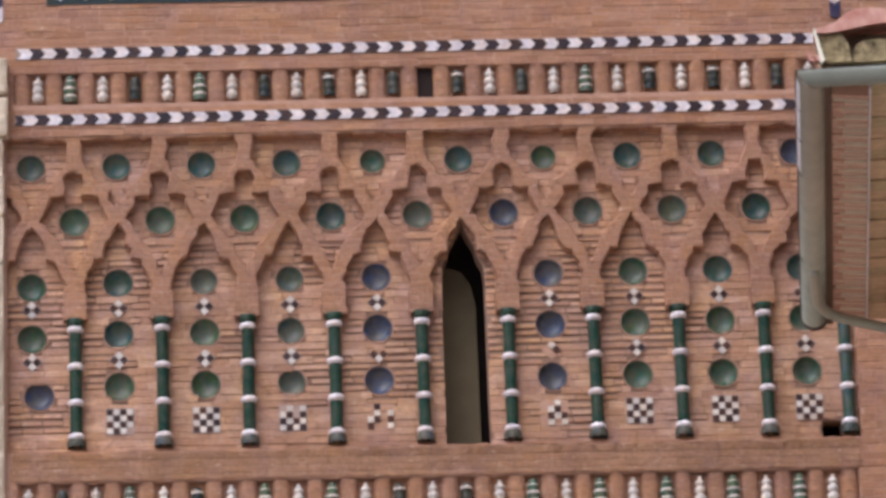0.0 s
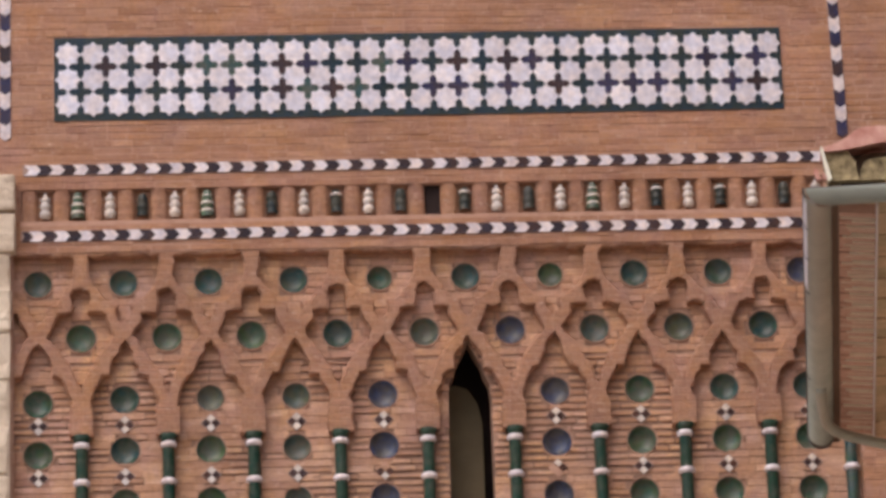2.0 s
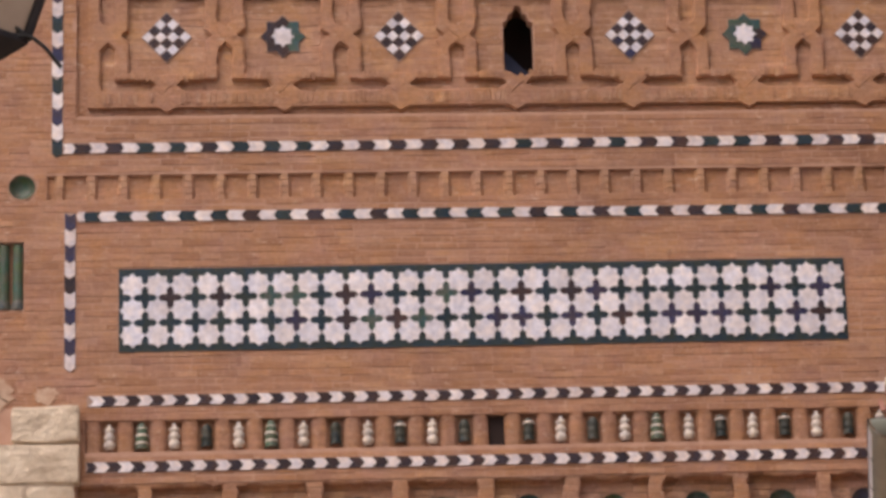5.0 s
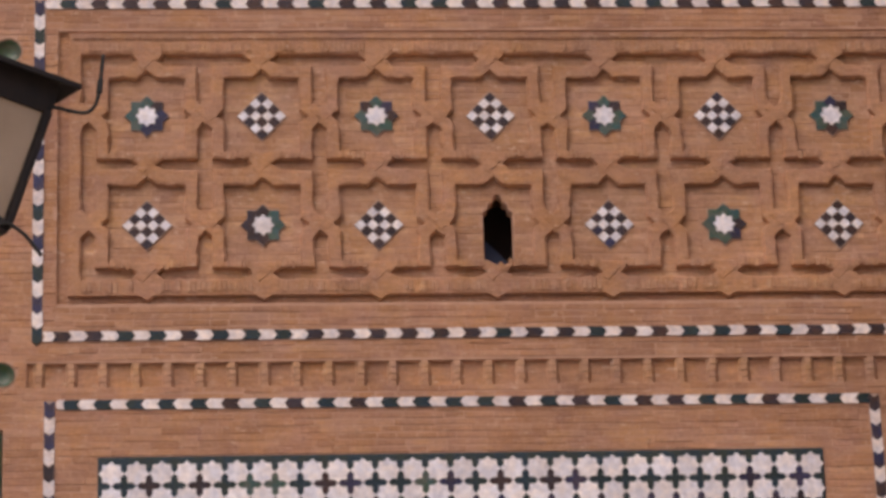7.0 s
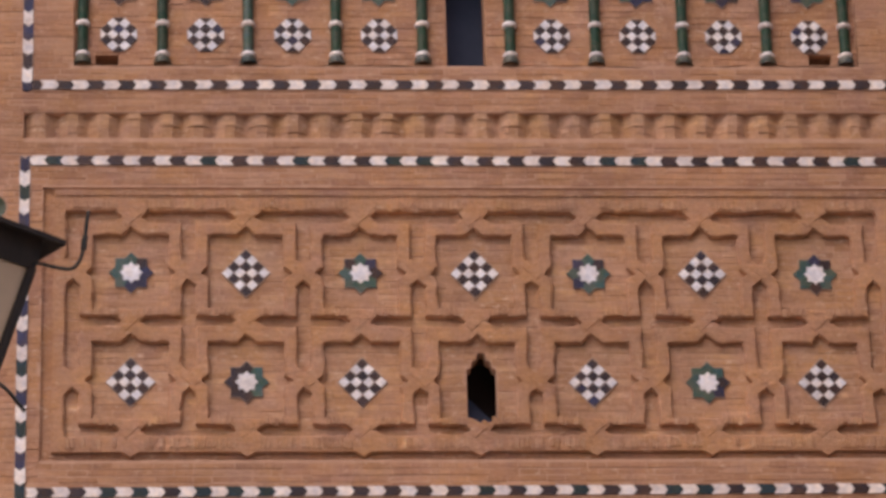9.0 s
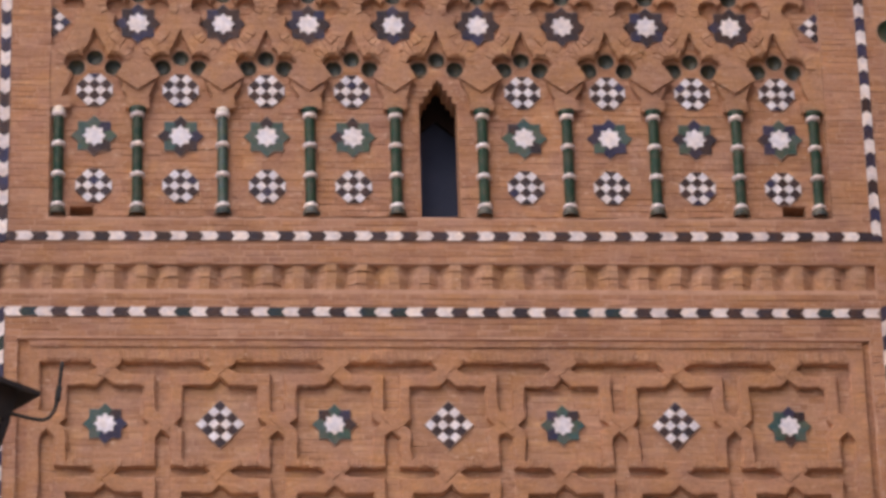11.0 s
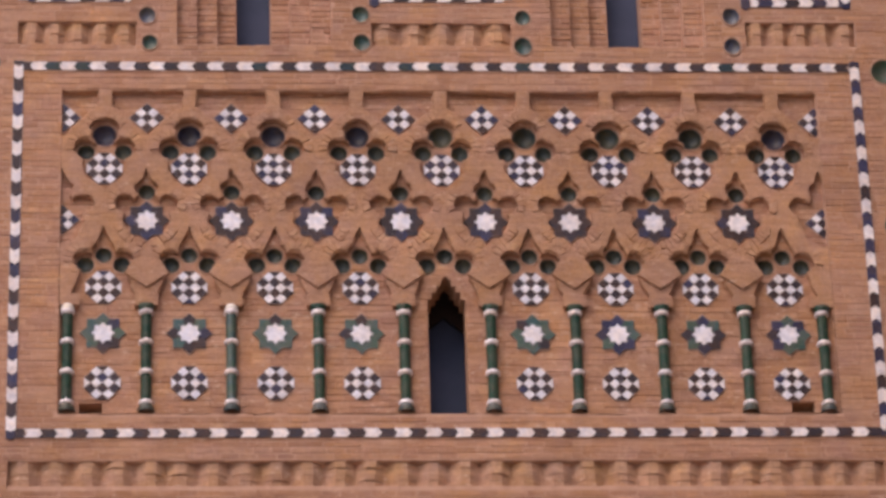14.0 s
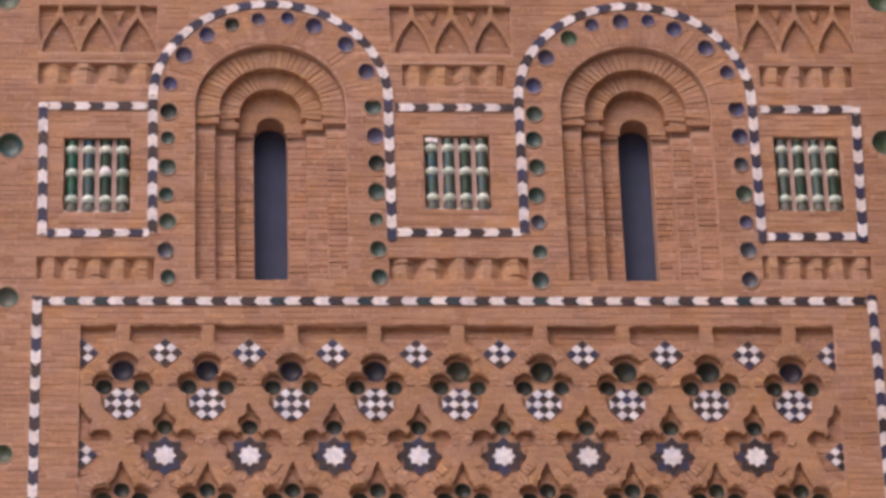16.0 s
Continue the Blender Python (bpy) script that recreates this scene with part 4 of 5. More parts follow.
# ---- saw-tooth friezes: bricks set cornerwise ----
def saw_frieze(bounds, n, label, group, deep=0.072, blunt=0.0):
    x0, x1, z0, z1 = bounds
    ob = thing("saw_tooth_frieze", on_wall((x0 + x1) / 2, 0.1, z0), label, "frieze", group)
    part("backing", wall_mesh("backing", *box(x0 - 0.03, x1 + 0.03, deep + 0.002, 0.3, z0 - 0.03, z1 + 0.03), M_TAN), ob)
    w = (x1 - x0) / n
    for i in range(n):
        c = x0 + w * (i + 0.5)
        h = w * 0.45
        rows = 4
        pv, pf = [], []
        for k in range(rows):
            za, zb = z0 + (z1 - z0) * k / rows + 0.0015, z0 + (z1 - z0) * (k + 1) / rows - 0.0015
            s = RNG.uniform(-0.006, 0.018)
            c += RNG.uniform(-0.006, 0.006)
            tri = [(c - h, deep + 0.003), (c - blunt, 0.010 + s * 0.6), (c + blunt + 0.001, 0.010 + s * 0.6), (c + h, deep + 0.003)]
            a = [(x, y, za) for x, y in tri] + [(x, y, zb) for x, y in tri]
            q = [(0, 1, 5, 4), (1, 2, 6, 5), (2, 3, 7, 6), (0, 3, 2, 1), (4, 5, 6, 7)]
            pv, pf = join((pv, pf), (a, q))
        part("tooth", wall_mesh("tooth", pv, pf, M_SAND), ob)


posts = thing("post_frieze", on_wall(0, 0.05, SAW_1[2]), "recessed frieze of small brick posts", "frieze")
part("backing", wall_mesh("backing", *box(SAW_1[0] - 0.03, SAW_1[1] + 0.03, 0.034, 0.3, SAW_1[2] - 0.03, SAW_1[3] + 0.03), M_GOLDEN), posts)
for i in range(30):
    x = SAW_1[0] + 0.085 + 0.2285 * i
    if x < SAW_1[1] - 0.03:
        h = (SAW_1[3] - SAW_1[2]) / 2
        pv, pf = [], []
        for k in range(4):
            j, zb = RNG.uniform(-0.003, 0.003), SAW_1[2] + h * k / 2
            tri = [(x - 0.044 + j, 0.035), (x - 0.022 + j, 0.002), (x + 0.020 + j, 0.001), (x + 0.044 + j, 0.035)]
            a_ = [(u, y, zb + 0.003) for u, y in tri] + [(u, y, zb + h / 2 - 0.003) for u, y in tri]
            pv, pf = join((pv, pf), (a_, [(0, 1, 5, 4), (1, 2, 6, 5), (2, 3, 7, 6), (0, 3, 2, 1), (4, 5, 6, 7)]))
        part("post", wall_mesh("post", pv, pf, M_SAND), posts)
saw_frieze(SAW_2, 28, "recessed frieze of bricks set cornerwise", "long saw-tooth friezes", deep=0.056, blunt=0.036)
for k, b in enumerate(saws_small):
    saw_frieze(b, 4 if k < 3 else 5, "short recessed frieze of bricks set cornerwise", "short saw-tooth friezes", deep=0.058, blunt=0.030)

# ---- interlace panel ----
inter = thing("interlace_panel", on_wall(0, 0.05, INTER[2]), "brick panel of interlaced raised bands with tile stars and chequers", "wall panel")
cx = [-2.506 + 0.8365 * j for j in range(7)]
mids = [cx[0] - 0.4225] + [c + 0.418 for c in cx]
R0, R1 = 4.392, 3.521
icells, squares = [], []
for zc in (R0, R1):
    for c in cx:
        t = 0.05
        squares.append([(c - 0.275, zc - 0.295), (c + 0.275, zc - 0.295), (c + 0.275, zc - t), (c + 0.325, zc), (c + 0.275, zc + t), (c + 0.275, zc + 0.31), (c + t + 0.02, zc + 0.31), (c, zc + 0.375), (c - t - 0.02, zc + 0.31), (c - 0.275, zc + 0.31), (c - 0.275, zc + t), (c - 0.325, zc), (c - 0.275, zc - t)])
edges_z = [(R0 + 0.41, R0 + 0.505), ((R0 + R1) / 2 + 0.0, (R0 + R1) / 2 + 0.085), (R1 - 0.43, R1 - 0.345)]
for k, (za, zb) in enumerate(edges_z):
    zm = (za + zb) / 2
    for j, m in enumerate(mids):
        l = m - 0.045 if j == 0 else cx[j - 1] + 0.075
        r = m + 0.045 if j == len(mids) - 1 else cx[j] - 0.075
        lp = [(l, zb), (l, za)] if j == 0 else [(l + 0.05, zb), (l, zm), (l + 0.05, za)]
        rp = [(r, za), (r, zb)] if j == len(mids) - 1 else [(r - 0.05, za), (r, zm), (r - 0.05, zb)]
        icells.append(lp + rp)
        if k < 2:      # the slot hanging below
            b = (R0, R1)[k] + 0.115
            icells.append([(m - 0.05, zb - 0.01), (m - 0.05, b), (m, b - 0.045), (m + 0.05, b), (m + 0.05, zb - 0.01)])
        if k > 0:      # the slot rising above
            b = (R0, R1)[k - 1] - 0.075
            icells.append([(m - 0.05, za + 0.01), (m + 0.05, za + 0.01), (m + 0.05, b - 0.03), (m, b + 0.02), (m - 0.05, b - 0.03)])
win_mid = mirror(0.031, [(0.0, 3.178), (0.107, 3.235), (0.107, 3.63), (0.075, 3.65), (0.07, 3.69), (0.035, 3.71), (0.03, 3.75), (0.0, 3.775)])
sheet = cut_sheet((-3.07, 3.09, 2.965, 5.075), icells + squares + [win_mid], -0.004, 0.05, 0.011, 0.010)
part("interlace", wall_mesh("interlace", *sheet, M_GOLDEN), inter)
notches = [[(c - 0.06, 2.965), (c + 0.06, 2.965), (c, 2.925)] for c in cx]
for n_ in notches:
    part("tip", wall_mesh("tip", *prism([n_[2], n_[1], n_[0]], -0.004, 0.06), M_GOLDEN), inter)
back = cut_sheet((INTER[0] - 0.04, INTER[1] + 0.04, INTER[2] - 0.04, INTER[3] + 0.04), [win_mid], 0.0425, 0.15)
part("backing", wall_mesh("backing", *back, M_MORTAR), inter)
bricks_joined("backing_bricks", pointed(brick_rows(INTER, [win_mid], 0.040, RNG, 0.002), 0.4), inter, M_SAND)
part("fillet", wall_mesh("fillet", *cut_sheet((INTER[0] - 0.01, INTER[1] + 0.01, INTER[2] - 0.01, 5.10), [rect(-3.07, 3.09, 2.96, 5.079)], 0.030, 0.06), M_COURSED), inter)
part("ledge", wall_mesh("ledge", *box(-3.06, 3.08, -0.014, -0.002, 5.024, 5.072), M_RIB), inter, "thin pale brick ledge")
part("window_dark", wall_mesh("window_dark", *box(-0.15, 0.21, 0.42, 0.46, 3.1, 3.85), M_DARK), inter, "dark opening")
part("window_net", wall_mesh("window_net", *prism([(-0.12, 3.15), (0.19, 3.15), (0.19, 3.26), (0.09, 3.37), (-0.03, 3.50), (-0.12, 3.58)], 0.30, 0.32), M_NET), inter, "dark blue mesh sagging in the opening")
for r, zc in enumerate((R0, R1)):
    for j, c in enumerate(cx):
        if r == 1 and j == 3:
            continue
        if (j + r) % 2 == 0:
            star_tile(inter, c, 0.038, zc + (0.012 if r == 0 else 0.002), "ttkb")
        else:
            checker(inter, c, 0.038, zc + (0.012 if r == 0 else 0.002), 4, 0.0625, True, 0, tall=1.12, blue=0.1)

# soldier bricks along its level bands
sold = []
for zc in (R0, R1):
    for c in cx:
        for s in (-1, 1):
            for k in range(5):
                x = c + s * (0.105 + 0.036 * k)
                h = RNG.uniform(-0.008, 0.012)
                sold.append(brick_shape(x - 0.013, x + 0.013, -0.010 - RNG.uniform(0, 0.006), 0.0, zc - 0.352 + h, zc - 0.290 + h))
for z_a, z_b in ((4.915, 4.985), (2.985, 3.065)):
    for j in range(len(mids)):
        l, r = (mids[0] - 0.04 if j == 0 else cx[j - 1] + 0.10), (mids[-1] + 0.04 if j == len(mids) - 1 else cx[j] - 0.10)
        x = l
        while x < r:
            h = RNG.uniform(-0.006, 0.010)
            if RNG.random() < 0.85:
                sold.append(brick_shape(x, x + 0.027, -0.009 - RNG.uniform(0, 0.006), 0.0, z_a + h, z_b + h))
            x += 0.037
for c in cx:      # crossings of the bands
    for zc in (R0 + 0.45, (R0 + R1) / 2 + 0.04, R1 - 0.385):
        part("crossing", wall_mesh("crossing", *prism([(c - 0.075, zc - 0.035), (c - 0.035, zc - 0.075), (c + 0.075, zc + 0.035), (c + 0.035, zc + 0.075)], -0.009, 0.0, 0.005), M_GOLDEN), inter)
for m in mids[1:-1]:
    for zc in (R0 + 0.02, R1 + 0.02):
        part("crossing", wall_mesh("crossing", *prism([(m - 0.075, zc + 0.035), (m + 0.035, zc - 0.075), (m + 0.075, zc - 0.035), (m - 0.035, zc + 0.075)], -0.009, 0.0, 0.005), M_GOLDEN), inter)
tagged(part("soldier_brickwork", wall_mesh("soldier_brickwork", *join(*sold), M_SAND), inter), kind="stuff")

# ---- upper arcade ----
upper = thing("blind_arcade", on_wall(0, 0.1, UP[2]), "blind arcade of lobed brick arches with stars, chequers and green columns", "wall panel", "arcades of the tower")
ucells, uplates = [], []
win_up = mirror(-0.006, [(0.145, UP[2]), (0.143, 7.145), (0.11, 7.155), (0.108, 7.21), (0.075, 7.215), (0.072, 7.265), (0.04, 7.27), (0.037, 7.315), (0.0, 7.35)])
for i in range(9):
    m = up_x(i)
    ucells.append(mirror(m, [(0.245, 6.98), (0.245, 7.16), (0.20, 7.26), (0.175, 7.36), (0.175, 7.42), (0.06, 7.55), (0.05, 7.62), (0.0, 7.765)]))
    for dx, dz, r, t in ((-0.138, 7.445, 0.066, "o"), (0.138, 7.445, 0.066, "o"), (0.0, 7.53, 0.064, "o")):
        ucells.append(circle(m + dx, dz + 0.006, r + 0.024, 18))
        uplates.append((m + dx, dz, r, t))
    ucells.append(mirror(m, [(0.0, 8.09), (0.11, 8.17), (0.165, 8.27), (0.16, 8.38), (0.13, 8.45), (0.0, 8.6)]))
    for dx, dz, r, t in ((-0.143, 8.457, 0.066, "o"), (0.143, 8.457, 0.066, "o"), (0.0, 8.610, 0.093, "p" if i in (0, 1, 2, 3, 8) else "o")):
        ucells.append(circle(m + dx, dz + 0.008, r + 0.026, 20))
        uplates.append((m + dx, dz, r, t))
for i in range(-1, 9):
    h = up_x(i) + UP_STEP / 2
    ucells.append(mirror(h, [(0.0, 7.60), (0.12, 7.67), (0.175, 7.80), (0.165, 7.93), (0.05, 8.05), (0.048, 8.15), (0.0, 8.29)]))
    for s in (-1, 1):
        ucells.append(circle(h + s * 0.165, 7.965, 0.078, 18))
    ucells.append(circle(h, 8.10, 0.086, 18))
    ucells.append(mirror(h, [(0.0, 8.58), (0.10, 8.67), (0.15, 8.75), (0.27, 8.85), (0.27, 8.995), (0.0, 8.995)]))
    if 0 <= i < 8:
        uplates.append((h, 8.095, 0.064, "o"))
ucells.append(rect(UP[0], UP[1], UP[2], 7.065))
part("lobed_lattice", wall_mesh("lobed_lattice", *cut_sheet(UP, ucells, -0.002, 0.052, 0.009, 0.010), M_TAN), upper)
UB = 0.048
uplates = [(x, z - 0.002, r, t) for x, z, r, t in uplates]
uholes = [circle(x, z, r + 0.003, 16) for x, z, r, _ in uplates]
ulogs = [rect(-2.78, -2.61, 6.155, 6.240), rect(2.580, 2.750, 6.170, 6.254)]
part("backing", wall_mesh("backing", *cut_sheet((UP[0] - 0.05, UP[1] + 0.05, UP[2] - 0.05, UP[3] + 0.05), uholes + [win_up] + ulogs, UB + 0.003, 0.26), M_TAN), upper)
bricks_joined("backing_bricks", pointed(brick_rows(UP, uholes + [win_up] + ulogs, UB, RNG, 0.003, joint=0.008), 0.15), upper)
for x, z, r, t in uplates:
    plate(x, UB, z, r, t, upper)
for i in range(9):
    m = up_x(i)
    checker(upper, m, UB, 8.303, 6, 0.0635, True, 0, 0.138, tall=1.05)
    if i != 4:
        checker(upper, m, UB, 7.241, 6, 0.0635, True, 0, 0.138, tall=1.05, blue=0.15)
        star_tile(upper, m, UB, 6.838, "ttkb", 1.12)
        checker(upper, m, UB, 6.410, 6, 0.0635, True, 0, 0.138, tall=1.05, blue=0.15)
for i in range(8):
    h = up_x(i) + UP_STEP / 2
    star_tile(upper, h, UB, 7.833, "bkkk", 1.13)
    checker(upper, h, UB, 8.768, 3, 0.064, True, 0)
for x in (-2.925, 2.925):
    checker(upper, x, UB, 8.763, 3, 0.062, True, 0, over=(UP[0], UP[1]))
    checker(upper, x, UB, 7.838, 3, 0.062, True, 0, over=(UP[0], UP[1]))
ucols = [-2.875, -2.282, -1.641, -0.982, -0.334, 0.325, 0.970, 1.630, 2.263, 2.857]
for k, x in enumerate(ucols):
    column(upper, x, 0.030, 6.160, 7.066, 0.041, [6.228, 6.488, 6.748, 7.008], "gtt", pale=k in (0, 2))
    part("impost", wall_mesh("impost", *prism([(max(x - 0.088, UP[0]), 7.062), (min(x + 0.088, UP[1]), 7.062), (min(x + 0.088, UP[1]), 7.16), (max(x - 0.088, UP[0]), 7.16)], -0.004, 0.07), M_TAN), upper)
    if 0 < k < 9:
        part("spandrel", wall_mesh("spandrel", *prism([(x, 7.21), (x + 0.17, 7.335), (x + 0.10, 7.46), (x, 7.50), (x - 0.10, 7.46), (x - 0.17, 7.335)], -0.022, 0.0, 0.006), M_TAN), upper)
# pointed near-black sheet paints the lintel's shade over the mesh
part("window_dark", wall_mesh("window_dark", *prism([(-0.25, 6.98), (-0.006, 7.20), (0.24, 6.98), (0.24, 7.50), (-0.25, 7.50)], 0.40, 0.43), M_DARK), upper, "near-black sheet painted as the shade in the opening's head")
part("window_net", wall_mesh("window_net", *box(-0.26, 0.25, 0.46, 0.48, 6.0, 7.45), M_NET), upper, "dark blue mesh closing a pointed window")
for a, b in ((-2.80, -2.58), (2.55, 2.76)):
    part("putlog_back", wall_mesh("putlog_back", *box(a, b, 0.30, 0.34, 6.08, 6.25), M_DARK), upper)


# voussoirs: radial bricks round the lobes
def wedges(parent, cx_, cz_, r0, r1, a0, a1, n, yf, yb, name="voussoir", joint=0.10):
    for i in range(n):
        a, b = math.radians(a0 + (a1 - a0) * (i + joint / 2) / n), math.radians(a0 + (a1 - a0) * (i + 1 - joint / 2) / n)
        s = RNG.uniform(-0.004, 0.003)
        q = [(cx_ + r * math.cos(t), cz_ + r * math.sin(t)) for r, t in ((r0, a), (r1, a), (r1, b), (r0, b))]
        area = sum(q[k - 1][0] * q[k][1] - q[k][0] * q[k - 1][1] for k in range(4))
        yield prism(q if area > 0 else q[::-1], yf + s, yb, 0.003)


lob = []
for i in range(9):
    m = up_x(i)
    for zc, spread in ((7.46, 1.0), (8.47, 1.0)):
        for s in (-1, 1):
            a0 = 90 + s * 15
            lob += list(wedges(None, m + s * 0.138, zc, 0.096, 0.165, a0, a0 - s * 115, 6, -0.010, 0.0))
    lob += list(wedges(None, m, 8.618, 0.124, 0.185, 25, 155, 8, -0.010, 0.0))
for i in range(8):
    h = up_x(i) + UP_STEP / 2
    for s in (-1, 1):
        lob += list(wedges(None, h + s * 0.165, 7.965, 0.082, 0.14, 90 - s * 0, 90 - s * 120, 5, -0.010, 0.0))
    for s in (-1, 1):
        lob += list(wedges(None, h, 7.83, 0.19, 0.26, 270 + s * 8, 270 + s * 70, 6, -0.010, 0.0))
tagged(part("radial_brickwork", wall_mesh("radial_brickwork", *join(*lob), M_SAND), upper), kind="stuff")


# ---- tall arched windows ----
def tall_window(cx_):
    ob = thing("arched_window", on_wall(cx_, 0.3, 9.42), "tall narrow round-arched window in three stepped brick orders", "window", "tall windows of the tower")
    orders = [(0.605, 0.445, 0.07), (0.445, 0.285, 0.14), (0.285, 0.134, 0.22)]
    for k, (outer, inner, y) in enumerate(orders):
        spring = 11.12 if k < 2 else 11.03
        hole = arched(cx_, inner, 9.40, spring)
        b = (cx_ - outer - 0.04, cx_ + outer + 0.04, 9.37, 11.82)
        top = 10.985 - 0.012 * k
        notch = [rect(*sorted((cx_ + s * (inner + 0.004), cx_ + s * (outer - 0.004))), top - 0.062, top) for s in (-1, 1)]
        part("order", wall_mesh("order", *cut_sheet(b, [hole] + notch, y + 0.006, y + (0.116 if k < 2 else 0.2)), M_MORTAR), ob)
        # dark boxes in the notches paint the shade under the arch's springing
        for q in notch:
            part("joint_gap", wall_mesh("joint_gap", *box(q[0][0], q[1][0], y + 0.028, y + 0.105, q[0][1], q[2][1]), M_SHADE_MORTAR), ob, "dark filling painted as the shade under the arch")
        jamb = [arched(cx_, inner, 9.3, 11.0), rect(cx_ - outer - 0.2, cx_ + outer + 0.2, top - 0.066, 12.2)]
        bricks_joined("jamb_bricks", brick_rows((cx_ - outer - 0.02, cx_ + outer + 0.02, 9.42, 10.99), jamb, y, RNG, 0.005, joint=0.011), ob)
        if k < 2:
            for pv in wedges(ob, cx_, 11.12, inner - 0.035, outer - 0.01, -8, 188, 34 - 8 * k, y - 0.012, y + 0.1, joint=0.13):
                part("voussoir", wall_mesh("voussoir", *pv, M_SAND_ONE), ob)
            for s in (-1, 1):
                xa, xb = sorted((cx_ + s * (inner - 0.03), cx_ + s * outer))
                part("impost", wall_mesh("impost", *box(xa, xb, y - 0.006, y + 0.1, top + 0.001, top + 0.06), M_TAN), ob)
        else:
            part("tympanum", wall_mesh("tympanum", *cut_sheet((cx_ - 0.30, cx_ + 0.30, 10.99, 11.46), [arched(cx_, inner - 0.02, 10.9, 11.03)], y - 0.006, y + 0.02), M_TAN), ob)
    part("window_net", wall_mesh("window_net", *box(cx_ - 0.3, cx_ + 0.3, 0.43, 0.45, 9.3, 11.3), M_NET), ob, "dark blue mesh closing the slit")
    v_, f_ = box(cx_ - 0.60, cx_ + 0.60, 0.02, 0.5, 9.36, 9.425)
    part("sill", wall_mesh("sill", v_, f_, M_COURSED), ob)
    arc = [(math.degrees(math.atan2(z - 11.13, x - cx_)), math.hypot(x - cx_, z - 11.13), r) for x, z, r, _ in jamb_discs(cx_) if z > 11.2]
    ring, n = [], 44
    for i in range(n):
        a0, a1 = 2 + 176 * i / n, 2 + 176 * (i + 1) / n
        near = [(d, r) for a, d, r in arc if abs((a0 + a1) / 2 - a) < math.degrees(r / d) + 1.6]
        spans = [(0.625, 0.895)] if not near else [(0.625, near[0][0] - near[0][1] - 0.006), (near[0][0] + near[0][1] + 0.006, 0.895)]
        for ra, rb in spans:
            if rb - ra > 0.02:
                ring += list(wedges(ob, cx_, 11.13, ra, rb, a0, a1, 1, -0.002, 0.02, joint=0.24))
    for x, z, r, tone in jamb_discs(cx_):
        plate(x, -0.004, z, r, tone, ob)
    for pv in ring:
        part("voussoir", wall_mesh("voussoir", *pv, M_BRICK_ONE), ob)
    return ob


for c in ARCH:
    tall_window(c)


# ---- small grilles of glazed columns ----
def grille(x, z, label):
    ob = thing("column_grille", on_wall(x, 0.1, z - 0.36), label, "window grille", "small grilles")
    part("backing", wall_mesh("backing", *box(x - GHALF - 0.03, x + GHALF + 0.03, 0.115, 0.3, z - 0.40, z + 0.40), M_COURSED), ob)
    for k in range(3):
        rx = x + (k - 1) * 0.1335
        part("rib", wall_mesh("rib", *box(rx - 0.018, rx + 0.018, 0.034, 0.116, z - 0.36, z + 0.36), M_RIBWALL), ob, "thin pinkish plaster rib")
    for k in range(4):
        column(ob, x + (k - 1.5) * 0.1335, 0.058, z - 0.355, z + 0.345, 0.042, [z - 0.228, z + 0.027, z + 0.252], "gggt", False, glazed=M_LEAF if x < -2 and k == 0 else RNG.choice((M_SEA, M_SEA, M_COLUMN, M_TEAL)))
    if x < -2:
        put("broken_collar", CONE, ob, on_wall(x + 0.067, 0.052, z + 0.045), label="broken white glazed collar")
    elif x < 1:
        put("tile_stub", STUB, ob, on_wall(x - 0.2, 0.035, z + 0.325), label="white chip of a glazed tile")
    part("sill", wall_mesh("sill", *box(x - GHALF + 0.004, x + GHALF - 0.004, 0.012, 0.11, z - 0.36, z - 0.345), M_MINT), ob, "pale glazed sill")


CONE = mesh("broken_collar", *lathe([(0.052, -0.03), (0.054, 0.0), (0.040, 0.03), (0.024, 0.065), (0.012, 0.10), (0.001, 0.105)], 14), M_PALE, True)
STUB = mesh("tile_stub", *prism([(-0.05, -0.02), (0.052, -0.026), (0.056, 0.006), (0.02, 0.026), (-0.052, 0.022)], -0.02, 0.04, 0.006), M_PALE)
for x, z in GRILLS:
    grille(x, z, "small square recess with four green glazed columns and white collars")
sg = thing("column_grille", on_wall(-3.66, 0.1, 1.41), "recess with dark green glazed half columns in brick", "window grille")
part("backing", wall_mesh("backing", *box(-3.83, -3.49, 0.062, 0.3, 1.39, 1.99), M_COURSED), sg)
for x in (-3.562, -3.659, -3.756):
    column(sg, x, 0.045, 1.445, 1.935, 0.038, [], "g", False, glazed=M_GREEN)


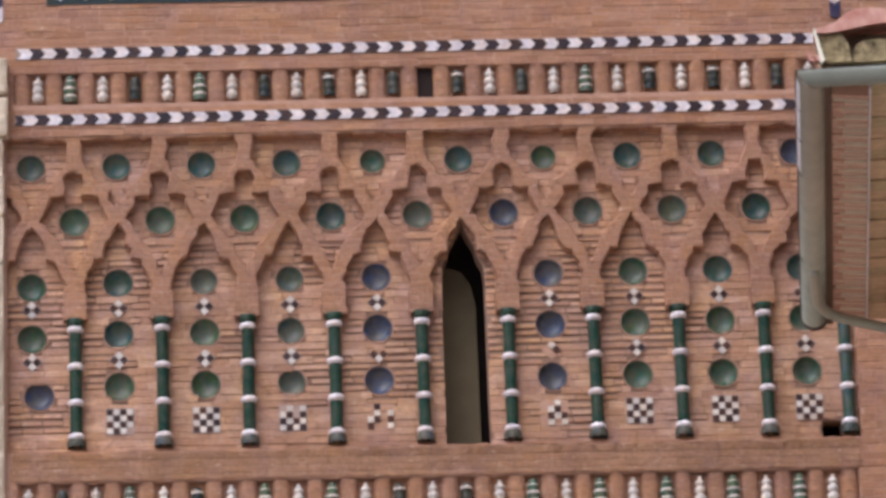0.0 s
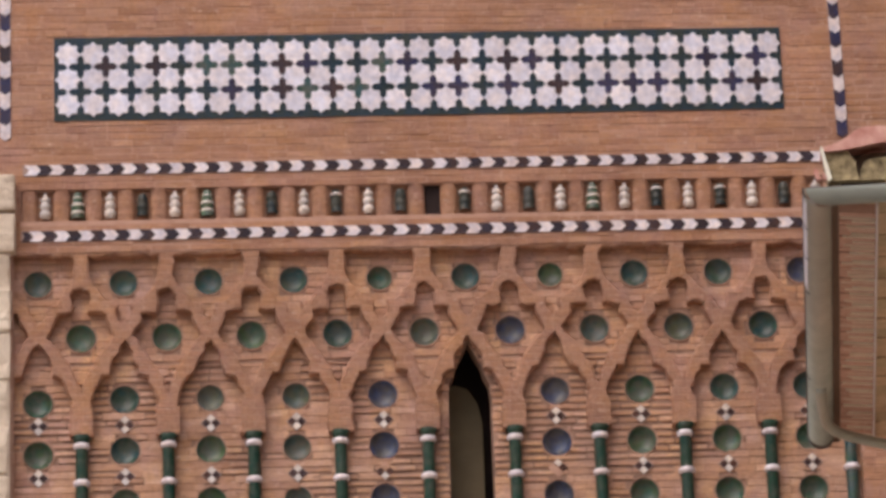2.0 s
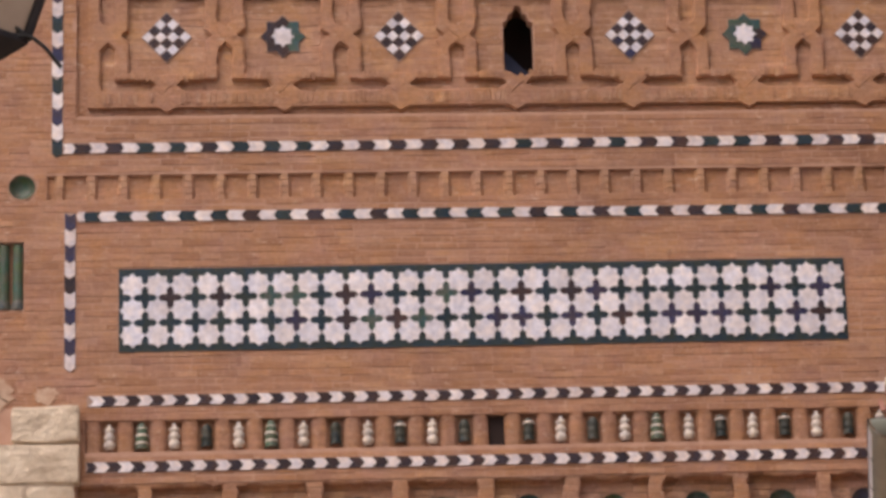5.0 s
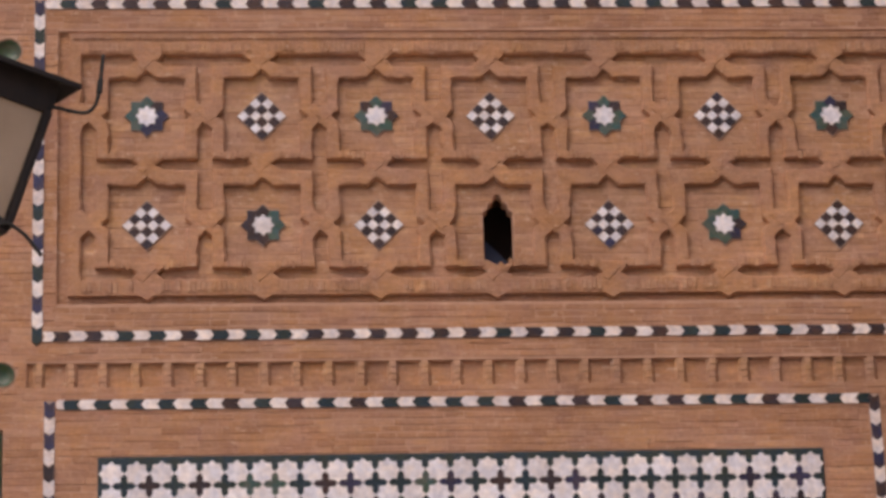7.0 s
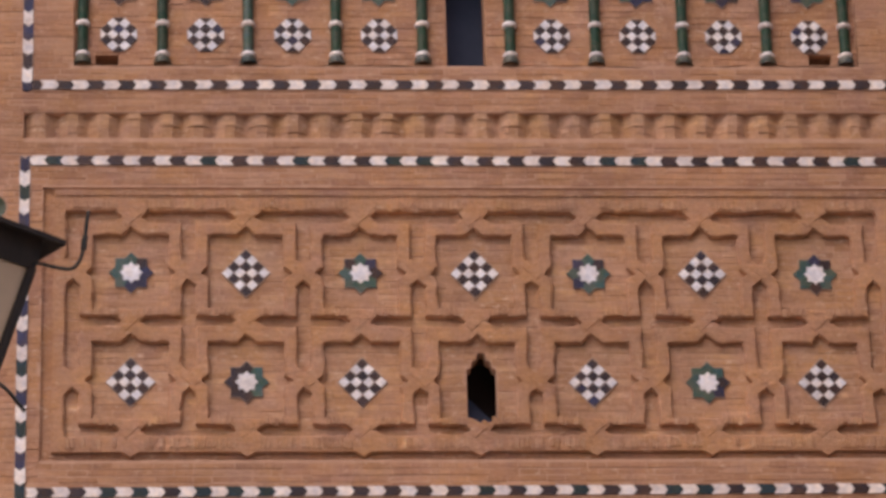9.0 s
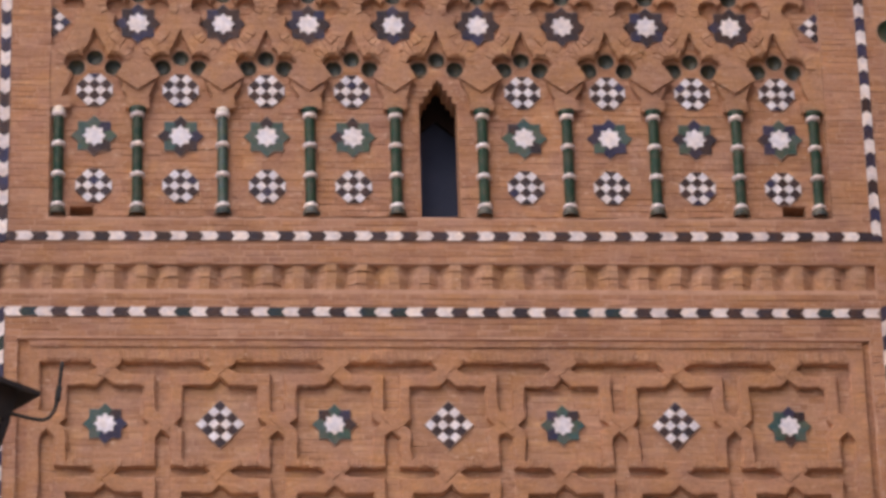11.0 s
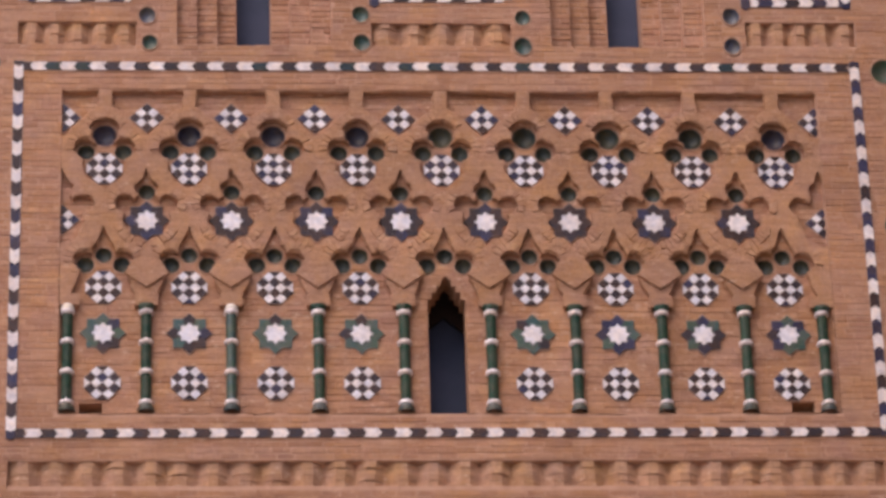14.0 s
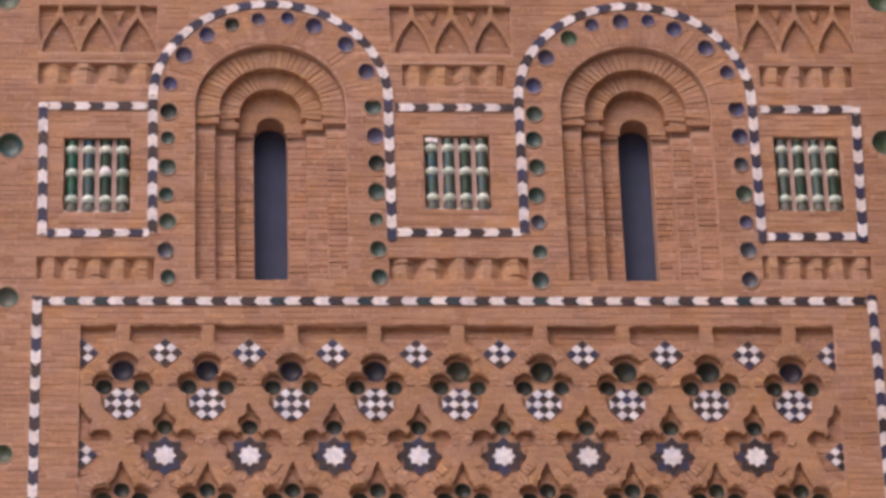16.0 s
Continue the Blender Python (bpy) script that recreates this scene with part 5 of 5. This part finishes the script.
# ---- zigzag arch panels ----
def zigzag(b, first):
    x0, x1, z0, z1 = b
    ob = thing("zigzag_panel", on_wall((x0 + x1) / 2, 0.05, z0), "shallow brick panel of interlaced pointed arches", "wall panel", "zigzag panels")
    part("backing", wall_mesh("backing", *box(x0 - 0.03, x1 + 0.03, 0.048, 0.3, z0 - 0.03, z1 + 0.03), M_COURSED), ob)
    n, w = 3, (x1 - x0) / 3.05
    zz = []
    for i in range(-1, n + 1):
        c = x0 + w * (i + 0.55)
        zz.append(mirror(c, [(w * 0.45, z0), (w * 0.41, z0 + 0.08), (w * 0.24, z0 + 0.22), (0.0, z0 + 0.345)]))
        zz.append(mirror(c + w / 2, [(0.0, z0 + 0.115), (w * 0.25, z0 + 0.285), (w * 0.43, z0 + 0.40), (w * 0.445, z1 - 0.012), (0.0, z1 - 0.012)]))
    part("zigzag", wall_mesh("zigzag", *cut_sheet(b, zz, 0.006, 0.050, 0.008), M_TAN), ob)
    for i in range(n + 1):
        c = x0 + w * (i + 0.05)
        q = [(c - w * 0.13, z1 - 0.06), (c, z1 - 0.17), (c + w * 0.13, z1 - 0.06)]
        if q[0][0] > x0 and q[2][0] < x1:
            part("pendant", wall_mesh("pendant", *prism([q[1], q[2], q[0]], 0.022, 0.05), M_COURSED), ob)


for b in zigzags:
    zigzag(b, 0)

# ---- stone quoins at the foot of the tower ----
quoin = thing("stone_buttress", (-3.7, -0.03, 0), "pale weathered limestone blocks facing the tower's corner", "stone facing")
tops = [0.69, 0.405, 0.10, -0.15, -0.475] + [-0.475 - 0.34 * k for k in range(1, 36)]
rq = random.Random(5)


def stone(x0, x1, z0, z1, y):
    bm = bmesh.new()
    v_, f_ = box(x0, x1, y, 0.0, z0, z1)
    vs = [bm.verts.new((a, b, lift(a, c))) for a, b, c in v_]
    for q in f_:
        bm.faces.new([vs[i] for i in q])
    bmesh.ops.recalc_face_normals(bm, faces=bm.faces)
    bmesh.ops.bevel(bm, geom=bm.edges[:] + bm.verts[:], offset=0.022, segments=2, affect="EDGES", profile=0.6)
    bmesh.ops.subdivide_edges(bm, edges=[e for e in bm.edges if e.calc_length() > 0.12], cuts=4, use_grid_fill=True)
    for w in bm.verts:
        d = noise.noise(w.co * 5.0) * 0.026 + noise.noise(w.co * 16.0) * 0.012
        if w.co.y < -0.005:
            w.co += Vector((d * 0.7, d, noise.noise(w.co * 4.0 + Vector((7, 3, 1))) * 0.022))
    me = bpy.data.meshes.new("stone")
    bm.to_mesh(me)
    bm.free()
    me.materials.append(M_STONE)
    part("stone", me, quoin)


part("mortar_core", wall_mesh("mortar_core", *box(-4.19, -3.165, -0.066, 0.0, -11.8, 0.40), M_STONE), quoin, "pale mortar between the blocks")
for k, (zt, zb) in enumerate(zip(tops, tops[1:])):
    edge = (-3.112, -3.115, -3.155, -3.15, -3.15)[k] if k < 5 else -3.15 + rq.uniform(-0.02, 0.012)
    xs = [-4.22, -3.82 + rq.uniform(-0.1, 0.05), edge] if k % 2 == 0 else [-4.22, -3.52 + rq.uniform(-0.1, 0.1), edge]
    if k == 0:
        xs = [-3.60, edge]
    if k == 1:
        xs = [-4.22, edge]
    if k in (2, 3, 4):
        xs = [-4.22, -3.495 + 0.02 * (k == 3), edge]
    if zb > -11.9:
        for a, b in zip(xs, xs[1:]):
            stone(a + 0.008, b - 0.008, zb + 0.010, zt - 0.012, -0.075 - rq.uniform(0, 0.02))

for cx_, cz_, w_, h_ in ((-3.70, 0.80, 0.13, 0.12), (-3.36, 0.785, 0.10, 0.075), (-3.95, 0.66, 0.14, 0.22)):
    rp = random.Random(int(cx_ * 100))
    blob = [(cx_ + w_ * rp.uniform(0.62, 1.1) * math.cos(a * math.pi / 11), cz_ + h_ * rp.uniform(0.62, 1.1) * math.sin(a * math.pi / 11)) for a in range(22)]
    part("plaster_patch", wall_mesh("plaster_patch", *prism(blob, -0.006, 0.005, 0.006), M_PATCH), wall_front, "old pale plaster patch")

# ---- the neighbouring house with its eave, gutter and roof tiles ----
HB = Vector((1.372, -6.611, -0.034))
HV = Vector((0.1405, 0.990, 0.0)).normalized()
HU = Vector((HV.y, -HV.x, 0.0))


def house_at(u, v, z):
    return HB + HU * u + HV * v + Vector((0, 0, z))


def house_mesh(name, vf, mat, smooth=False):
    v, f = vf
    return mesh(name, [house_at(*p) for p in v], f, mat, smooth)


house = thing("house", house_at(2.5, 2.2, 0), "plastered house with tiled roof, brick eave and zinc gutter", "house")
part("wall", house_mesh("wall", box(0.80, 2.15, 0.75, 4.3, 0.0, 10.60), M_PLASTER), house, "pale plastered wall")
EV = 4.55
part("soffit", house_mesh("soffit", box(0.16, 2.2, 0.16, EV, 10.66, 10.72), M_SOFFIT), house, "brown underside of the eave")
# dark brown strip closes the gap between gutter and corbel bricks
part("fascia", house_mesh("fascia", box(0.138, 0.178, 0.15, EV, 10.598, 10.66), M_EAVE_BROWN), house, "dark brown strip filling the gap beside the gutter")
def raked(vf, by=0.30):
    """The bricks of the corbel course lie a little aslant to the eave."""
    return [(u, v + by * (u - 0.18), z) for u, v, z in vf[0]], vf[1]


# corbel course under the eave: bricks on end, with pale mortar squeezed out between them
for k in range(65):
    v0 = 0.28 + k * 0.0645
    part("brick", house_mesh("brick", raked(box(0.181, 0.384 + 0.003 * math.sin(k * 2.1), v0, v0 + 0.057, 10.600 + 0.005 * math.sin(k * 1.7), 10.66)), M_CORBEL), house)
    if k < 64:
        w0 = 0.185 + 0.07 * abs(math.sin(k * 1.3))
        part("mortar_joint", house_mesh("mortar_joint", raked(box(w0, 0.382, v0 + 0.0575, v0 + 0.064, 10.588 + 0.006 * math.sin(k * 2.7) + 0.0001 * k, 10.66)), M_RIM), house, "pale mortar joint")
part("moulding", house_mesh("moulding", box(0.388, 0.398, 0.20, EV, 10.592, 10.66), M_NEAR_WHITE), house, "thin pale moulding")
for k in range(24):
    v0 = 0.22 + k * 0.183
    part("plank", house_mesh("plank", box(0.40, 0.80, v0, v0 + 0.174, 10.628 + 0.006 * math.sin(k * 3.3), 10.66), M_SOFFIT if k % 3 else M_OLIVE_WOOD), house)
part("moulding", house_mesh("moulding", box(0.52, 0.532, 0.20, EV, 10.600, 10.63), M_TILE), house, "thin pale moulding")


def gutter_profile(r=0.068, t=0.004, n=10):
    out = [(r * math.cos(math.pi + math.pi * i / n), r * 0.95 * math.sin(math.pi + math.pi * i / n)) for i in range(n + 1)]
    return out + [(p[0] * (1 - t / r), p[1] * (1 - t / r)) for p in reversed(out)]


def extrude(profile, start, end, across, mitre=0.0):
    """A profile drawn from start to end; mitre slants its start by that share of the width."""
    v, f, n = [], [], len(profile)
    along = (Vector(end) - Vector(start)).normalized()
    for p, k in ((start, mitre), (end, 0.0)):
        v += [Vector(p) + Vector(across) * a + along * a * k + Vector((0, 0, b)) for a, b in profile]
    f = [(i, (i + 1) % n, n + (i + 1) % n, n + i) for i in range(n)] + [tuple(range(n)), tuple(range(2 * n - 1, n - 1, -1))]
    return v, f


gz = 10.645
g_side = part("gutter", mesh("gutter", *extrude(gutter_profile(0.083), house_at(0.072, 0.075, gz), house_at(0.062, EV, gz), HU, 1.0), M_ZINC, True), house, "grey-green zinc half-round gutter")
g_front = part("gutter", mesh("gutter", *extrude(gutter_profile(0.077), house_at(0.075, 0.075, gz + 0.004), house_at(2.2, 0.075, gz + 0.004), HV, 1.0), M_ZINC, True), house, "grey-green zinc half-round gutter")


def tube(points, r, mat, n=10, name="tube"):
    pts = [Vector(p) for p in points]
    smooth = []
    for i in range(len(pts) - 1):
        p0, p1, p2, p3 = pts[max(i - 1, 0)], pts[i], pts[i + 1], pts[min(i + 2, len(pts) - 1)]
        for k in range(6):
            t = k / 6
            smooth.append(0.5 * (2 * p1 + (p2 - p0) * t + (2 * p0 - 5 * p1 + 4 * p2 - p3) * t * t + (3 * p1 - p0 - 3 * p2 + p3) * t ** 3))
    smooth.append(pts[-1])
    v, f = [], []
    for i, p in enumerate(smooth):
        d = (smooth[min(i + 1, len(smooth) - 1)] - smooth[max(i - 1, 0)]).normalized()
        a = d.cross(Vector((0.3, 0.2, 1.0))).normalized()
        b = d.cross(a)
        v += [p + (a * math.cos(2 * math.pi * k / n) + b * math.sin(2 * math.pi * k / n)) * r for k in range(n)]
    for i in range(len(smooth) - 1):
        f += [(i * n + k, i * n + (k + 1) % n, (i + 1) * n + (k + 1) % n, (i + 1) * n + k) for k in range(n)]
    f += [tuple(range(n))[::-1], tuple(range((len(smooth) - 1) * n, len(smooth) * n))]
    return mesh(name, v, f, mat, True)


part("bead", tube([house_at(-0.012 - 0.010 * v / EV, v, gz + 0.004) for v in (0.0, 1.5, 3.0, EV)], 0.007, M_ZINC_DARK, 8, "bead"), g_side, "thin dark rolled gutter edge")
part("bead", tube([house_at(u, 0.006, gz + 0.004) for u in (0.0, 0.8, 1.5, 2.2)], 0.008, M_ZINC_DARK, 8, "bead"), g_front, "dark rolled gutter edge")


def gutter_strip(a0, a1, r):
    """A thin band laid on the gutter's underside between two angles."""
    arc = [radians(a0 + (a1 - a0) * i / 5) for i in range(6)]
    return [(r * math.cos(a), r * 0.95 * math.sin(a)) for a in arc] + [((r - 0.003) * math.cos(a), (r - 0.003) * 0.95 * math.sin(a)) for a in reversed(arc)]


# pale strip added on the gutter; the edge's highlight is put into its colour
part("gutter_highlight", mesh("gutter_highlight", *extrude(gutter_strip(184, 217, 0.0865), house_at(0.072, 0.10, gz), house_at(0.068, 1.55, gz), HU), M_NEAR_WHITE), g_side, "near-white strip painted as the highlight on the gutter's edge")
for v0 in (0.5, 1.0, 1.6, 3.2):
    pr = gutter_strip(182, 224, 0.0885)
    part("strap", mesh("strap", *extrude(pr, house_at(0.072 - 0.010 * v0 / EV, v0, gz), house_at(0.072 - 0.010 * v0 / EV, v0 + 0.012, gz), HU), M_ZINC_DARK, True), g_side)
part("end_cap", mesh("end_cap", *extrude([(a * 1.04, b * 1.04) for a, b in gutter_profile(0.083, 0.080)], house_at(0.062, EV - 0.05, gz), house_at(0.062, EV + 0.012, gz), HU), M_ZINC_DARK, True), g_side, "dark rounded end cap")
part("downpipe", tube([house_at(0.061, 3.332, 10.575), house_at(0.068, 3.608, 10.530), house_at(0.097, 3.845, 10.500), house_at(0.175, 3.953, 10.470), house_at(0.316, 4.015, 10.440), house_at(0.501, 4.055, 10.400), house_at(0.74, 4.10, 10.35), house_at(0.757, 4.10, 9.5), house_at(0.757, 4.10, 0.1)], 0.034, M_ZINC, 12, "downpipe"), house, "grey-green zinc downpipe")


# roof: a slab rising from the eave under barrel tiles
def barrel(r, t, length, slope, n=10):
    v = []
    for y, k in ((0.0, 1.0), (length, 0.86)):
        for rr in (r, r - t):
            v += [(k * rr * math.cos(math.pi * i / n), y, k * rr * math.sin(math.pi * i / n) + y * slope) for i in range(n + 1)]
    m = n + 1
    f = []
    for i in range(n):
        f += [(i, i + 1, 2 * m + i + 1, 2 * m + i), (m + i + 1, m + i, 3 * m + i, 3 * m + i + 1), (i + 1, i, m + i, m + i + 1), (2 * m + i, 2 * m + i + 1, 3 * m + i + 1, 3 * m + i)]
    f += [(0, 2 * m, 3 * m, m), (n, m + n, 3 * m + n, 2 * m + n)]
    return v, f


part("roof", house_mesh("roof", ([(0.16, 0.16, 10.72), (2.2, 0.16, 10.72), (2.2, EV, 10.72), (0.16, EV, 10.72), (1.7, 2.35, 11.40), (2.2, 2.35, 11.40)], [(0, 1, 5, 4), (1, 2, 5), (2, 3, 4, 5), (3, 0, 4), (0, 3, 2, 1)]), M_TILE), house, "clay tiled hipped roof")
roof = [o for o in house.children if o.name.startswith("roof")][0]
tv, tf = barrel(0.098, 0.016, 0.46, 0.20)
TILE_UP = mesh("roof_tile", [(x, y, z * 1.95 if z > 0 else z) for x, y, z in tv], tf, M_TILE, False)
PLUG = mesh("plug", *prism([(0.080 * math.cos(math.pi * k / 8), 0.165 * math.sin(math.pi * k / 8)) for k in range(9)], 0.03, 0.3), M_GOLD)
ang = math.atan2(HV.y, HV.x) - math.pi / 2
for i in range(10):
    for j in range(3):
        for me, du, dz in ((TILE_UP, 0.085, 0.0),):
            ob = new("roof_tile", me)
            u = 0.10 + 0.196 * i + du
            if u - 0.1 < 0.36 * j or u < 0.66:
                continue
            ob.matrix_basis = Matrix.Translation(house_at(u + 0.015, 0.03 + 0.36 * j, 10.715 + dz + 0.33 * 0.36 * j + 0.014 * i + RNG.uniform(-0.006, 0.006))) @ Matrix.Rotation(ang, 4, "Z")
            ob.parent = roof
            ob.matrix_parent_inverse = roof.matrix_basis.inverted()
            if j == 0:
                pl = new("plug", PLUG)
                pl.matrix_basis = ob.matrix_basis
                pl.parent = roof
                pl.matrix_parent_inverse = roof.matrix_basis.inverted()
for o in [o for o in scene.collection.objects if o.name.startswith("roof_tile") and o.parent is None]:
    bpy.data.objects.remove(o)



def eave_piece(name, outline, v0, v1, mat, label, rise=0.2):
    """A piece of the corner tiling: an outline across the eave, drawn back up the roof."""
    v = [(u, v0, 10.704 + z) for u, z in outline] + [(u, v1, 10.704 + z + (v1 - v0) * rise) for u, z in outline]
    n = len(outline)
    f = [tuple(range(n)), tuple(range(2 * n - 1, n - 1, -1))] + [(i, (i + 1) % n + 0, (i + 1) % n + n, i + n) for i in range(n)]
    part(name, house_mesh(name, (v, f), mat), roof, label)


eave_piece("corner_tile", [(0.098, 0.178), (0.105, 0.192), (0.16, 0.205), (0.215, 0.225), (0.26, 0.255), (0.30, 0.285), (0.35, 0.298), (0.42, 0.300), (0.50, 0.29), (0.58, 0.24), (0.62, 0.15),
                           (0.60, 0.14), (0.56, 0.19), (0.48, 0.205), (0.38, 0.195), (0.30, 0.180), (0.22, 0.168), (0.13, 0.163)], 0.02, 0.50, M_RED_TILE, "reddish clay tile over the eave's corner")
# light on the tile's left edge is painted as a near-white strip
eave_piece("tile_rim", [(0.096, 0.185), (0.108, 0.188), (0.124, 0.11), (0.150, 0.0), (0.126, -0.02), (0.110, 0.09)], 0.0, 0.09, M_RIM, "near-white strip painted as the lit rim of a tile")
eave_piece("under_tile", [(0.130, 0.0), (0.110, 0.165), (0.24, 0.172), (0.262, 0.15), (0.285, 0.10), (0.300, 0.0)], 0.05, 0.42, M_GOLD, "golden-brown mortared tile end")
eave_piece("under_tile", [(0.300, 0.0), (0.310, 0.06), (0.332, 0.105), (0.37, 0.125), (0.45, 0.13), (0.53, 0.12), (0.58, 0.08), (0.60, 0.0)], 0.07, 0.42, M_GOLD, "golden-brown mortared tile end")
# solid dark plate; its colour supplies the shade between the tile ends
eave_piece("tile_shadow_gap", [(0.20, 0.0), (0.20, 0.168), (0.38, 0.195), (0.60, 0.19), (0.61, 0.0)], 0.16, 0.30, M_EAVE_BROWN, "dark plate painted as the shade between tiles")
eave_piece("mortar_lump", [(0.066, 0.0), (0.052, 0.045), (0.058, 0.068), (0.074, 0.058), (0.082, 0.020), (0.098, 0.0)], 0.01, 0.10, M_RED_TILE, "pale mortar lump")
eave_piece("mortar_lump", [(0.104, 0.0), (0.098, 0.03), (0.112, 0.04), (0.120, 0.012), (0.124, 0.0)], 0.01, 0.10, M_RED_TILE, "pale mortar lump")

# ---- the lantern on its bracket, on a house across the square ----
side_house = tagged(put("house", mesh("house", *box(-9.0, -4.0, -24.0, -14.0, 0.0, 11.0), M_PLASTER)), "tall plain plastered house at the edge of the square", "house")
LC = Vector((-2.955, -18.041, 0.0))
lantern = thing("street_lantern", (-4.0, -18.041, 7.9), "black iron street lantern with milky panes and loose cables", "street lamp")


def corner(r, k, z):
    a = radians(-6 + 90 * k)
    return (LC.x + r * math.cos(a), LC.y + r * math.sin(a), z)


def square_loft(levels):
    v = [corner(r, k, z) for r, z in levels for k in range(4)]
    f = [(j * 4 + k, j * 4 + (k + 1) % 4, j * 4 + 4 + (k + 1) % 4, j * 4 + 4 + k) for j in range(len(levels) - 1) for k in range(4)]
    f += [(3, 2, 1, 0), tuple(range(len(v) - 4, len(v)))]
    return v, f


part("cap", mesh("cap", *square_loft([(0.30, 7.995), (0.354, 7.975), (0.356, 7.990), (0.20, 8.035), (0.07, 8.07), (0.05, 8.12), (0.02, 8.14)]), M_IRON), lantern, "black flared iron cap")
part("neck", mesh("neck", *square_loft([(0.262, 7.898), (0.275, 7.93), (0.285, 7.996)]), M_IRON), lantern)
part("bottom_frame", mesh("bottom_frame", *square_loft([(0.05, 7.46), (0.125, 7.505), (0.140, 7.515), (0.140, 7.535), (0.125, 7.538)]), M_IRON), lantern)
part("finial", mesh("finial", *square_loft([(0.008, 7.36), (0.025, 7.40), (0.012, 7.43), (0.05, 7.462)]), M_IRON), lantern)
for k in range(4):
    part("bar", tube([corner(0.133, k, 7.53), corner(0.192, k, 7.715), corner(0.252, k, 7.905)], 0.016, M_IRON, 8, "bar"), lantern)
    a, b, c, d = corner(0.128, k, 7.535), corner(0.128, k + 1, 7.535), corner(0.248, k + 1, 7.90), corner(0.248, k, 7.90)
    inner = [tuple(LC.xy * 0.02 + Vector(p[:2]) * 0.98) + (p[2],) for p in (a, b, c, d)]
    part("pane", mesh("pane", [a, b, c, d] + inner, [(0, 1, 2, 3), (7, 6, 5, 4), (0, 4, 5, 1), (1, 5, 6, 2), (2, 6, 7, 3), (3, 7, 4, 0)], M_PANE), lantern, "milky beige pane")
part("cable", tube([(-2.70, -18.076, 7.905), (-2.686, -18.076, 7.915), (-2.627, -18.076, 7.900), (-2.585, -18.076, 7.898), (-2.560, -18.076, 7.930), (-2.549, -18.076, 7.99), (-2.539, -18.076, 8.089)], 0.0058, M_CABLE, 8, "cable"), lantern, "loose black cable")
part("cable", tube([(-2.90, -18.076, 7.535), (-2.84, -18.076, 7.535), (-2.807, -18.076, 7.527), (-2.766, -18.076, 7.493), (-2.719, -18.076, 7.429)], 0.0062, M_CABLE, 8, "cable"), lantern, "loose black cable")
part("cable", tube([(-2.98, -18.076, 7.605), (-2.892, -18.076, 7.581), (-2.855, -18.076, 7.560), (-2.826, -18.076, 7.535)], 0.0068, M_CABLE, 8, "cable"), lantern, "loose black cable")
part("cable", tube([(-2.98, -18.076, 7.500), (-2.892, -18.076, 7.513), (-2.850, -18.076, 7.528), (-2.826, -18.076, 7.533)], 0.0060, M_CABLE, 8, "cable"), lantern, "loose black cable")
part("clip", tube([(-2.5515, -18.076, 7.962), (-2.549, -18.076, 7.99), (-2.546, -18.076, 8.006)], 0.0095, M_CABLE, 8, "clip"), lantern)
part("bracket", tube([(-4.02, LC.y, 8.05), (-3.6, LC.y, 8.25), (-3.2, LC.y, 8.28), (-3.02, LC.y, 8.22), (LC.x, LC.y, 8.12)], 0.022, M_IRON, 10, "bracket"), lantern, "curved iron wall bracket")

# ---- bricks of the tower's face ----
WALL = (-HALF, HALF, -3.4, 13.2)
others = openings + [rect(-HALF - 1, -3.13, -20, 0.70)]
others += [rect(STARS[0], STARS[1], STARS[2], STARS[3])]
rows = pointed(brick_rows(WALL, others, -0.0005, RNG, 0.0028, deep=0.013), 0.12)
single = [r for r in rows if 0.80 < r[4] < 1.08 and -3.0 < r[0] < 2.6][:280]
chosen = set(single)
bricks_joined("brickwork", [r for r in rows if r not in chosen], wall_front)
for r in single:
    put("brick", wall_mesh("brick", *brick_shape(*r), M_BRICK_ONE), wall_front)
for za, zb in ((-Z0 + 0.02, -3.4), (13.2, TOP)):
    part("plain_brickwork", wall_mesh("plain_brickwork", *box(-HALF, HALF, 0.0, 0.011, za, zb), M_COURSED), wall_front)
